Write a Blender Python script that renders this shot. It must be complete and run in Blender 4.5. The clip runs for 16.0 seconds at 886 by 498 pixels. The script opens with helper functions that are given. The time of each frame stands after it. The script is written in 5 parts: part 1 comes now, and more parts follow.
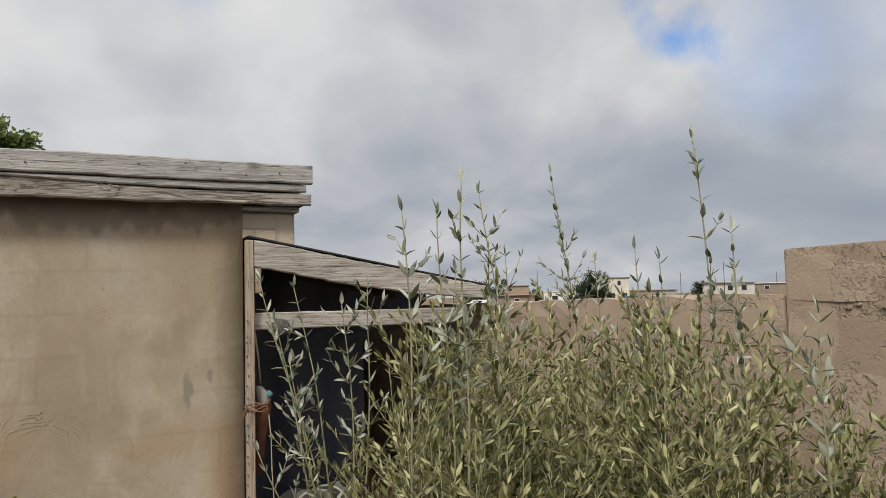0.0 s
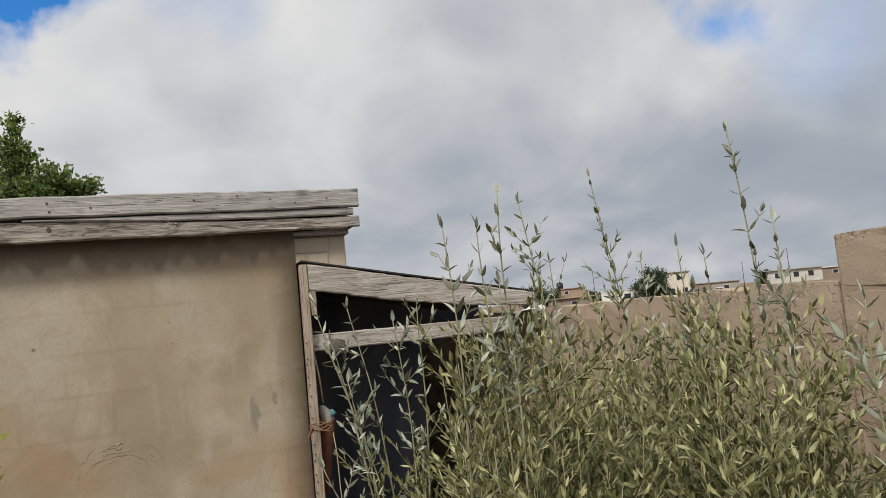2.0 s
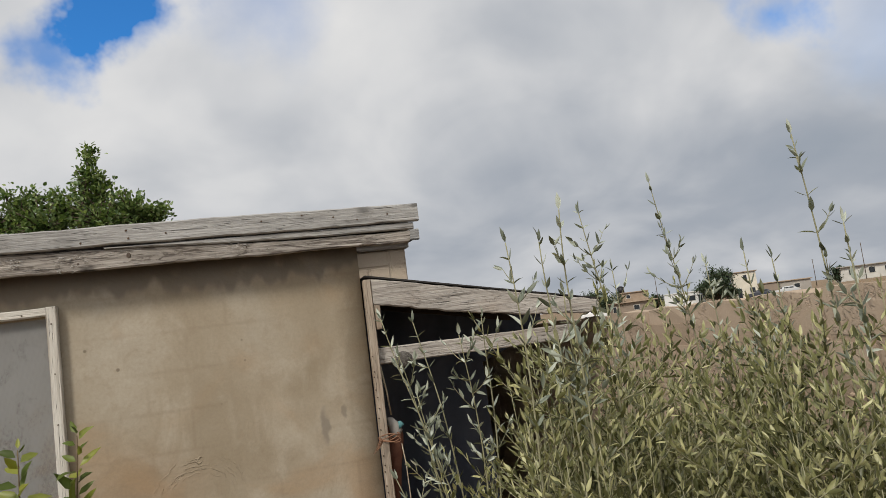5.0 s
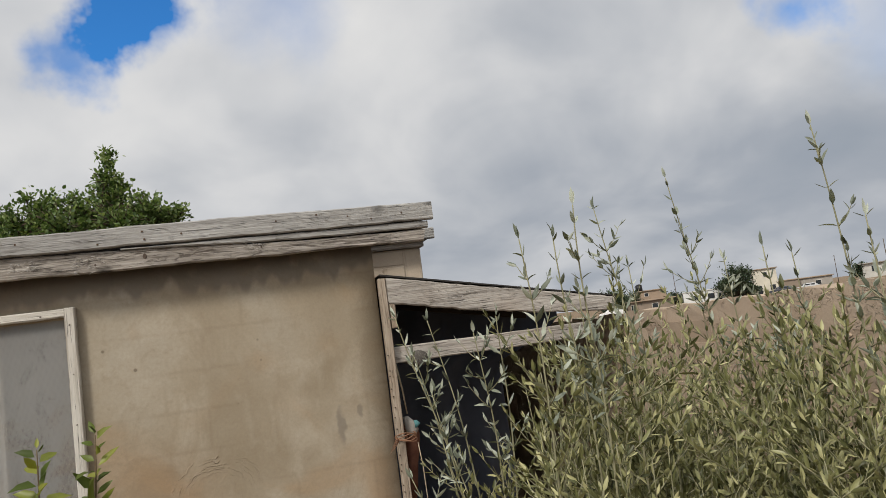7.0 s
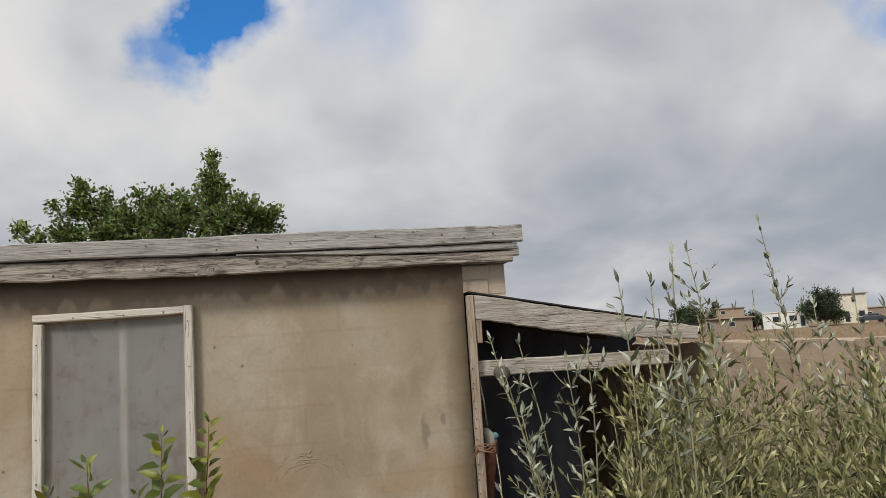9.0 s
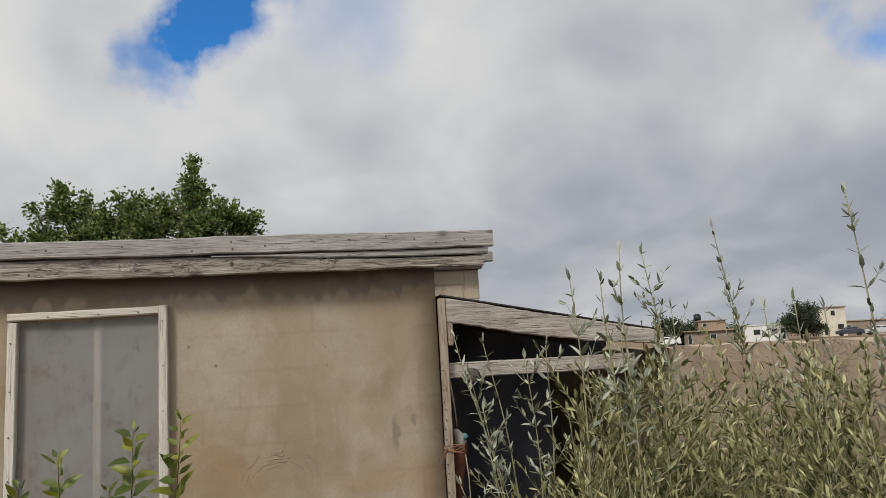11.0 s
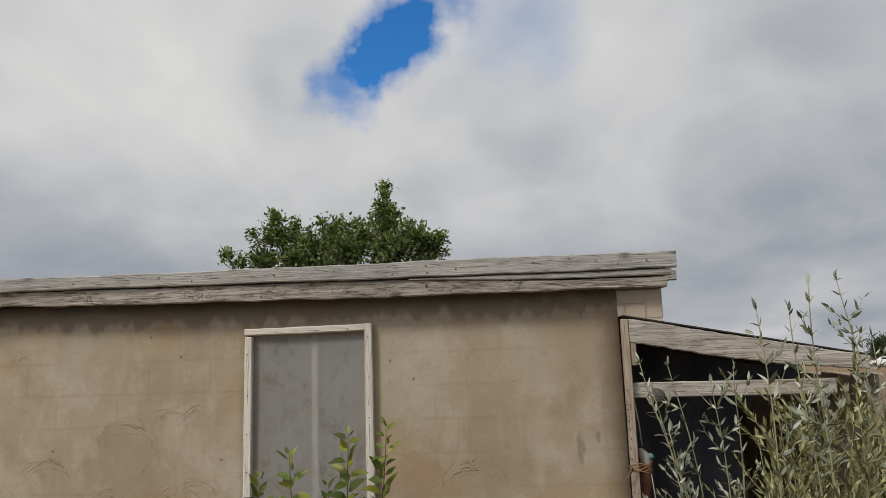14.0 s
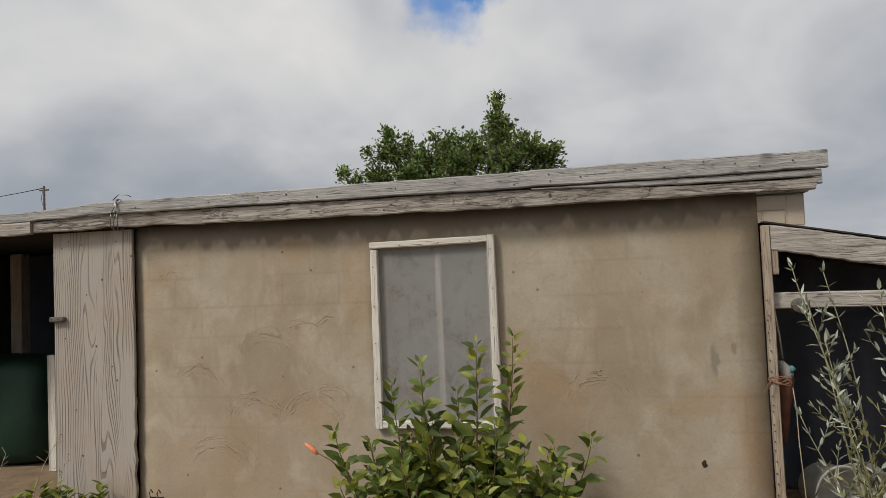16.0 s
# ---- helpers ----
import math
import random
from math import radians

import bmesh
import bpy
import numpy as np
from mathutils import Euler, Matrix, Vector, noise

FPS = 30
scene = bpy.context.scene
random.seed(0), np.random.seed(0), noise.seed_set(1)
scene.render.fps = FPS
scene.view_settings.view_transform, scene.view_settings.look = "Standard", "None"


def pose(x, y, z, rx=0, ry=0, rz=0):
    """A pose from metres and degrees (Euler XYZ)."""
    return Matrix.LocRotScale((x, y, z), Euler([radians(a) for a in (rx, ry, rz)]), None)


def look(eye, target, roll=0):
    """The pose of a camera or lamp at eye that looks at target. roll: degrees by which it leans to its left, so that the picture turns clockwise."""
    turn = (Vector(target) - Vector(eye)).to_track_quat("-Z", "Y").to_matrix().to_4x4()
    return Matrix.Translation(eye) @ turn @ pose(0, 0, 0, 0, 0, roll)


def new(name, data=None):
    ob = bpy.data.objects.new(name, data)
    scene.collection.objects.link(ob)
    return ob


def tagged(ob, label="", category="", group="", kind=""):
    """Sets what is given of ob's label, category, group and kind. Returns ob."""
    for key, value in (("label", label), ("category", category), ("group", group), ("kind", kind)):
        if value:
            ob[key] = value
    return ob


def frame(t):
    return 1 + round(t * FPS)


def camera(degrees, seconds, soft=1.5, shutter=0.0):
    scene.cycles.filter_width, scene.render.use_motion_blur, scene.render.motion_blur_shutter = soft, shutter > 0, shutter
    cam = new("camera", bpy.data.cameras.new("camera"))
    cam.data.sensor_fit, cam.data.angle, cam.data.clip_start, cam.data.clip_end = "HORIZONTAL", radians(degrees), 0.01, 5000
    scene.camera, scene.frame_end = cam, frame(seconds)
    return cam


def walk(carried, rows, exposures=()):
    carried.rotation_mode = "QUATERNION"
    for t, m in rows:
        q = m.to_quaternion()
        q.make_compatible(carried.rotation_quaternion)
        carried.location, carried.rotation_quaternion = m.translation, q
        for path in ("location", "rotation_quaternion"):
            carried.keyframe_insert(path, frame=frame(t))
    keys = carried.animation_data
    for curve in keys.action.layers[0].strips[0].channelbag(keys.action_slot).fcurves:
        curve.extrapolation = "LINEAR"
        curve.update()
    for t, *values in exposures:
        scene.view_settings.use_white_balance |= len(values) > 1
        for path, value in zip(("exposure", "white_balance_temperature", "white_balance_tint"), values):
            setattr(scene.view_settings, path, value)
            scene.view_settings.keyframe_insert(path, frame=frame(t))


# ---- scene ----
cam = camera(65.2, 16.0, soft=0.8)
PATH = [
    (0, (0.221, 0.469, 1.451), (1.063, 2.279, 1.568), -1.4),
    (0.5, (0.236, 0.443, 1.451), (1.026, 2.277, 1.563), -3.5),
    (1, (0.232, 0.427, 1.448), (1.004, 2.267, 1.571), -3.8),
    (1.5, (0.224, 0.409, 1.455), (0.941, 2.272, 1.586), -4.7),
    (2, (0.224, 0.407, 1.458), (0.928, 2.273, 1.612), -5.5),
    (2.5, (0.206, 0.399, 1.435), (0.899, 2.267, 1.611), -5.0),
    (3, (0.209, 0.383, 1.47), (0.875, 2.26, 1.647), -5.7),
    (3.5, (0.231, 0.364, 1.482), (0.859, 2.254, 1.666), -6.2),
    (4, (0.211, 0.37, 1.472), (0.805, 2.27, 1.666), -6.7),
    (6.3, (0.191, 0.375, 1.472), (0.726, 2.292, 1.669), -7.3),
    (6.5, (0.192, 0.381, 1.471), (0.733, 2.296, 1.667), -7.4),
    (7, (0.208, 0.387, 1.465), (0.713, 2.312, 1.667), -7.6),
    (7.5, (0.182, 0.376, 1.476), (0.685, 2.301, 1.68), -7.6),
    (8, (0.167, 0.341, 1.484), (0.624, 2.275, 1.705), -6.3),
    (8.5, (0.132, 0.272, 1.505), (0.477, 2.234, 1.681), -3.6),
    (8.7, (0.07, 0.244, 1.555), (0.372, 2.211, 1.754), -3.7),
    (10.8, (0.147, 0.157, 1.504), (0.51, 2.104, 1.779), -3.3),
    (11, (0.13, 0.12, 1.502), (0.48, 2.073, 1.756), -3.3),
    (11.5, (0.291, 0.103, 1.477), (0.553, 2.072, 1.714), -3.3),
    (12, (0.315, 0.087, 1.495), (0.502, 2.068, 1.7), -5.4),
    (12.5, (0.214, 0.045, 1.503), (0.275, 2.031, 1.731), -5.1),
    (13, (0.155, -0.003, 1.493), (0.115, 1.984, 1.716), -3.7),
    (13.5, (0.144, -0.043, 1.488), (0.018, 1.946, 1.649), -3.3),
    (14, (0.078, -0.101, 1.539), (-0.074, 1.869, 1.849), -2.0),
    (14.5, (0.043, -0.097, 1.538), (-0.171, 1.869, 1.832), -1.6),
    (15, (0.01, -0.05, 1.491), (-0.289, 1.914, 1.716), -3.2),
    (15.5, (-0.007, -0.045, 1.5), (-0.403, 1.908, 1.664), -1.6),
    (16, (-0.02, -0.034, 1.508), (-0.489, 1.908, 1.594), -2.4),
]
walk(cam, [(t, look(eye, target, roll)) for t, eye, target, roll in PATH], [(0, 0.22), (8.5, 0.17), (12.5, 0.08), (13.4, 0.12), (14.4, -0.06), (15.2, 0.06), (16, 0.05)])

# ---------------- world, sun ----------------
SUN_EL, SUN_AZ = 47.0, 222.0            # elevation, bearing clockwise from +y


def node(nt, kind, **sockets):
    n = nt.nodes.new(kind)
    for k, v in sockets.items():
        key = int(k[1:]) if k[0] == "i" and k[1:].isdigit() else k.replace("_", " ")
        if isinstance(v, bpy.types.NodeSocket):
            nt.links.new(v, n.inputs[key])
        else:
            n.inputs[key].default_value = v
    return n


def maths(nt, op, a, b=0.0, c=0.0, clamp=False):
    n = nt.nodes.new("ShaderNodeMath")
    n.operation, n.use_clamp = op, clamp
    for i, v in enumerate((a, b, c)):
        if isinstance(v, bpy.types.NodeSocket):
            nt.links.new(v, n.inputs[i])
        else:
            n.inputs[i].default_value = v
    return n.outputs[0]


def mixc(nt, fac, a, b, mode="MIX"):
    n = nt.nodes.new("ShaderNodeMix")
    n.data_type, n.blend_type = "RGBA", mode
    for i, v in ((0, fac), (6, a), (7, b)):
        if isinstance(v, bpy.types.NodeSocket):
            nt.links.new(v, n.inputs[i])
        else:
            n.inputs[i].default_value = v if i == 0 else (*v, 1) if len(v) == 3 else v
    return n.outputs[2]


def ramp(nt, fac, stops):
    n = nt.nodes.new("ShaderNodeValToRGB")
    el = n.color_ramp.elements
    while len(el) < len(stops):
        el.new(0.5)
    for e, (p, c) in zip(el, stops):
        e.position = p
        e.color = (*c, 1) if isinstance(c, tuple) else (c, c, c, 1)
    nt.links.new(fac, n.inputs[0])
    return n.outputs[0]


def step(nt, v, lo, hi):
    n = nt.nodes.new("ShaderNodeMapRange")
    n.interpolation_type = "SMOOTHSTEP"
    nt.links.new(v, n.inputs[0])
    n.inputs[1].default_value, n.inputs[2].default_value = lo, hi
    return n.outputs[0]


def noise_tex(nt, vec, scale, detail=4.0, rough=0.55, dist=0.0):
    n = node(nt, "ShaderNodeTexNoise", Vector=vec, Scale=scale, Detail=detail, Roughness=rough, Distortion=dist)
    return n.outputs[0]


def mapped(nt, vec, scale=(1, 1, 1), loc=(0, 0, 0), rot=(0, 0, 0)):
    return node(nt, "ShaderNodeMapping", Vector=vec, Location=loc, Rotation=rot, Scale=scale).outputs[0]


def make_world():
    w = bpy.data.worlds.new("sky")
    scene.world = w
    w.use_nodes = True
    nt = w.node_tree
    nt.nodes.clear()
    sky = nt.nodes.new("ShaderNodeTexSky")
    sky.sky_type, sky.sun_disc = "NISHITA", False
    sky.sun_elevation, sky.sun_rotation = radians(SUN_EL), radians(SUN_AZ)
    sky.air_density, sky.dust_density, sky.ozone_density = 1.0, 0.4, 2.0
    d = nt.nodes.new("ShaderNodeTexCoord").outputs["Generated"]
    sep = node(nt, "ShaderNodeSeparateXYZ", i0=d)
    z = maths(nt, "MAXIMUM", sep.outputs[2], 0.0)
    den = maths(nt, "ADD", z, 0.22)
    flat = node(nt, "ShaderNodeCombineXYZ", X=maths(nt, "DIVIDE", sep.outputs[0], den),
                Y=maths(nt, "DIVIDE", sep.outputs[1], den), Z=0.0).outputs[0]
    lump = mixc(nt, 0.36, d, flat)
    big = noise_tex(nt, mapped(nt, lump, (1, 1, 1), (2.3, 0.7, 0)), 1.9, 5, 0.46, 0.45)
    mid = noise_tex(nt, mapped(nt, lump, (1, 1, 1.4), (5.1, 3.3, 0)), 3.8, 4, 0.48, 0.3)
    wob = noise_tex(nt, d, 7.5, 5, 0.55, 0.0)
    # the gaps in the cloud, each a ragged opening round one bearing
    gap = None
    for c, r, s in (((0.656, 0.682, 0.324), 0.030, 0.85), ((0.76, 0.57, 0.31), 0.08, 0.22), ((-0.112, 0.886, 0.446), 0.036, 0.9), ((-0.06, 0.862, 0.495), 0.044, 0.8),
                    ((-0.203, 0.905, 0.374), 0.025, 0.8), ((-0.158, 0.897, 0.410), 0.022, 0.7), ((0.045, 0.890, 0.455), 0.060, 0.42), ((-0.9, -0.3, 0.35), 0.2, 0.8)):
        dist = nt.nodes.new("ShaderNodeVectorMath")
        dist.operation = "DISTANCE"
        nt.links.new(d, dist.inputs[0])
        dist.inputs[1].default_value = Vector(c).normalized()
        ragged = maths(nt, "ADD", dist.outputs[1], maths(nt, "MULTIPLY_ADD", wob, 0.17, -0.085))
        v = maths(nt, "MULTIPLY", maths(nt, "SUBTRACT", 1.0, step(nt, ragged, 0.0, r * 2.1)), s)
        gap = v if gap is None else maths(nt, "ADD", gap, v, clamp=True)
    gap = maths(nt, "MULTIPLY", gap, maths(nt, "MULTIPLY_ADD", mid, 1.0, 0.5), clamp=True)
    tone = maths(nt, "ADD", maths(nt, "MULTIPLY", big, 0.7), maths(nt, "MULTIPLY", mid, 0.3))
    tone = maths(nt, "ADD", tone, maths(nt, "MULTIPLY_ADD", step(nt, z, 0.02, 0.34), 0.22, -0.10))
    tone = maths(nt, "ADD", tone, maths(nt, "MULTIPLY", step(nt, sep.outputs[0], 0.35, 0.75), -0.045))
    tone = maths(nt, "ADD", tone, maths(nt, "MULTIPLY", step(nt, maths(nt, "MULTIPLY", sep.outputs[0], -1.0), -0.05, 0.55), -0.06))
    tone = maths(nt, "ADD", tone, maths(nt, "MULTIPLY", maths(nt, "MULTIPLY", step(nt, sep.outputs[0], 0.42, 0.72), step(nt, z, 0.10, 0.24)), -0.15))
    cloud = ramp(nt, tone, [(0.18, (2.7, 3.05, 3.55)), (0.33, (3.25, 3.52, 3.95)), (0.44, (4.35, 4.52, 4.8)), (0.54, (5.6, 5.65, 5.75)), (0.68, (6.9, 6.82, 6.7))])
    # thinner, brighter cloud round the hidden sun
    sv = nt.nodes.new("ShaderNodeVectorMath")
    sv.operation = "DISTANCE"
    nt.links.new(d, sv.inputs[0])
    az, el = radians(SUN_AZ), radians(SUN_EL)
    sv.inputs[1].default_value = (math.sin(az) * math.cos(el), math.cos(az) * math.cos(el), math.sin(el))
    glow = maths(nt, "MULTIPLY_ADD", maths(nt, "SUBTRACT", 1.0, step(nt, sv.outputs[1], 0.1, 1.05)), 0.9, 1.0)
    cloud = mixc(nt, 1.0, cloud, node(nt, "ShaderNodeCombineXYZ", X=glow, Y=glow, Z=glow).outputs[0], "MULTIPLY")
    blue = mixc(nt, 1.0, sky.outputs[0], (0.30, 0.90, 1.42), "MULTIPLY")
    col = mixc(nt, gap, cloud, blue)
    bg = node(nt, "ShaderNodeBackground", Color=col, Strength=0.1)
    out = nt.nodes.new("ShaderNodeOutputWorld")
    nt.links.new(bg.outputs[0], out.inputs[0])


make_world()
sun = new("sun", bpy.data.lights.new("sun", "SUN"))
sun.data.energy, sun.data.angle, sun.data.color = 2.5, radians(11), (1.0, 0.94, 0.85)
_az = radians(SUN_AZ)
sun.matrix_world = look((math.sin(_az) * 30, math.cos(_az) * 30, 30 * math.tan(radians(SUN_EL))), (0, 0, 0))


# ---------------- materials ----------------
def material(name):
    m = bpy.data.materials.new(name)
    m.use_nodes = True
    nt = m.node_tree
    return m, nt, nt.nodes["Principled BSDF"]


def finish(nt, bsdf, col, rough=0.8, height=None, depth=0.01, strength=0.6):
    nt.links.new(col, bsdf.inputs["Base Color"])
    if isinstance(rough, bpy.types.NodeSocket):
        nt.links.new(rough, bsdf.inputs["Roughness"])
    else:
        bsdf.inputs["Roughness"].default_value = rough
    bsdf.inputs["Specular IOR Level"].default_value = 0.3
    if height is not None:
        b = node(nt, "ShaderNodeBump", Height=height, Distance=depth, Strength=strength)
        nt.links.new(b.outputs[0], bsdf.inputs["Normal"])


def coords(nt, which="Object"):
    return nt.nodes.new("ShaderNodeTexCoord").outputs[which]


def rand(nt):
    a = nt.nodes.new("ShaderNodeObjectInfo").outputs["Random"]
    b = nt.nodes.new("ShaderNodeNewGeometry").outputs["Random Per Island"]
    return maths(nt, "FRACT", maths(nt, "ADD", a, b))


def spot(nt, p, x, z, rx, rz, soft=0.6):
    """A soft oval on the wall round (x, z)."""
    q = mapped(nt, p, (1 / rx, 0, 1 / rz), (-x / rx, 0, -z / rz))
    ln = nt.nodes.new("ShaderNodeVectorMath")
    ln.operation = "LENGTH"
    nt.links.new(q, ln.inputs[0])
    return maths(nt, "SUBTRACT", 1.0, step(nt, ln.outputs[1], 1 - soft, 1.0))


def m_plaster():
    m, nt, b = material("plaster")
    p = coords(nt)
    big = noise_tex(nt, p, 1.3, 5, 0.55, 0.4)
    mid = noise_tex(nt, mapped(nt, p, (1, 1, 0.7)), 4.5, 6, 0.6, 0.6)
    fine = noise_tex(nt, p, 60, 5, 0.65)
    col = ramp(nt, big, [(0.30, (0.258, 0.208, 0.141)), (0.5, (0.328, 0.275, 0.2)), (0.68, (0.378, 0.336, 0.266))])
    col = mixc(nt, maths(nt, "MULTIPLY", step(nt, mid, 0.45, 0.72), 0.6), col, (0.43, 0.38, 0.30))
    col = mixc(nt, maths(nt, "MULTIPLY", step(nt, noise_tex(nt, p, 2.1, 4, 0.5, 0.8), 0.52, 0.72), 0.42), col, (0.33, 0.218, 0.12))
    # blocks ghosting through the thin plaster coat
    br = nt.nodes.new("ShaderNodeTexBrick")
    nt.links.new(mapped(nt, p, (1, 1, 1), (0.13, 0.02, 0), (radians(-90), 0, 0)), br.inputs[0])
    br.inputs["Scale"].default_value = 1.0
    br.inputs["Mortar Size"].default_value = 0.016
    br.inputs["Mortar Smooth"].default_value = 1.0
    br.inputs["Brick Width"].default_value, br.inputs["Row Height"].default_value = 0.4, 0.2
    ghost = maths(nt, "MULTIPLY", br.outputs["Fac"], step(nt, noise_tex(nt, p, 1.7, 3), 0.42, 0.62))
    col = mixc(nt, maths(nt, "MULTIPLY", ghost, 0.22), col, (0.2, 0.15, 0.1))
    # darker band below the roof edge, its lower edge scalloped
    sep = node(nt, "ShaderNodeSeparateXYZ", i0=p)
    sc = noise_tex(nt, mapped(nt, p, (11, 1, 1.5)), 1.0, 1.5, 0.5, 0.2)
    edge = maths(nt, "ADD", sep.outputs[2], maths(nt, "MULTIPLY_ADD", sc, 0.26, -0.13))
    eave_band = maths(nt, "MULTIPLY", step(nt, edge, 1.775, 1.83), step(nt, noise_tex(nt, p, 5, 4), 0.2, 0.45))
    col = mixc(nt, maths(nt, "MULTIPLY", eave_band, 0.66), col, (0.135, 0.115, 0.098))
    streak = maths(nt, "MULTIPLY", step(nt, noise_tex(nt, mapped(nt, p, (7, 1, 0.7)), 2.0, 5, 0.6, 0.2), 0.56, 0.75), 0.12)
    col = mixc(nt, streak, col, (0.2, 0.155, 0.11))
    shake = node(nt, "ShaderNodeVectorMath", i0=node(nt, "ShaderNodeTexNoise", Vector=p, Scale=14.0).outputs[1], i1=(0.06, 0.06, 0.06))
    shake.operation = "MULTIPLY"
    wob = node(nt, "ShaderNodeVectorMath", i0=p, i1=shake.outputs[0])
    wob.operation = "ADD"
    wv = wob.outputs[0]
    smudge = maths(nt, "MAXIMUM", spot(nt, wv, 0.55, 1.01, 0.03, 0.13), spot(nt, wv, 0.66, 1.08, 0.02, 0.05))
    col = mixc(nt, maths(nt, "MULTIPLY", smudge, 0.55), col, (0.14, 0.12, 0.1))
    rust = maths(nt, "MAXIMUM", spot(nt, wv, 0.72, 0.45, 0.14, 0.5, 0.9), maths(nt, "MAXIMUM", spot(nt, wv, -1.95, 0.72, 0.55, 0.22, 0.9), maths(nt, "MAXIMUM", spot(nt, wv, -2.55, 0.35, 0.75, 0.5, 0.95), spot(nt, wv, -0.35, 0.75, 0.4, 0.45, 0.9))))
    col = mixc(nt, maths(nt, "MULTIPLY", rust, 0.24), col, (0.34, 0.19, 0.09))
    dots = maths(nt, "SUBTRACT", 1.0, step(nt, node(nt, "ShaderNodeTexVoronoi", Vector=p, Scale=4.2).outputs["Distance"], 0.02, 0.05))
    col = mixc(nt, maths(nt, "MULTIPLY", dots, 0.7), col, (0.07, 0.05, 0.035))
    col = mixc(nt, maths(nt, "MULTIPLY_ADD", fine, 0.7, -0.27, clamp=True), col, (0.19, 0.15, 0.102))
    col = mixc(nt, maths(nt, "MULTIPLY", step(nt, noise_tex(nt, p, 16, 5, 0.65, 0.5), 0.5, 0.72), 0.3), col, (0.24, 0.185, 0.125))
    # trowel arcs
    arcs = None
    for x, z, r in ((-2.22, 1.26, 0.22), (-1.97, 1.31, 0.13), (-1.775, 1.325, 0.12), (-1.91, 0.85, 0.24), (-1.80, 0.90, 0.16), (-2.31, 0.84, 0.24), (-2.58, 0.56, 0.30), (-2.925, 1.68, 0.11),
                    (-0.09, 0.97, 0.22), (-2.75, 1.05, 0.2)):
        c = node(nt, "ShaderNodeSeparateXYZ", i0=mapped(nt, wv, (1, 0, 1), (-x, 0, -z + r)))
        rad = maths(nt, "SQRT", maths(nt, "ADD", maths(nt, "MULTIPLY", c.outputs[0], c.outputs[0]), maths(nt, "MULTIPLY", c.outputs[2], c.outputs[2])))
        ang = maths(nt, "ARCTAN2", c.outputs[2], c.outputs[0])
        brush = noise_tex(nt, node(nt, "ShaderNodeCombineXYZ", X=maths(nt, "MULTIPLY", rad, 105.0), Y=maths(nt, "MULTIPLY", ang, 1.3), Z=x * 3).outputs[0], 1.0, 3, 0.55, 0.2)
        band = maths(nt, "MULTIPLY", step(nt, rad, r * 0.55, r * 0.8), maths(nt, "SUBTRACT", 1.0, step(nt, rad, r * 0.98, r * 1.12)))
        band = maths(nt, "MULTIPLY", band, step(nt, maths(nt, "DIVIDE", c.outputs[2], rad), 0.15, 0.75))
        a = maths(nt, "MULTIPLY", step(nt, brush, 0.53, 0.64), band)
        arcs = a if arcs is None else maths(nt, "MAXIMUM", arcs, a)
    arcs = maths(nt, "MULTIPLY", arcs, step(nt, mid, 0.34, 0.5))
    col = mixc(nt, maths(nt, "MULTIPLY", arcs, 0.30), col, (0.175, 0.13, 0.08))
    h = maths(nt, "ADD", maths(nt, "MULTIPLY", fine, 0.12), maths(nt, "MULTIPLY", mid, 0.8))
    h = maths(nt, "ADD", h, maths(nt, "MULTIPLY", arcs, 0.5))
    finish(nt, b, col, 0.93, h, 0.02, 0.55)
    return m


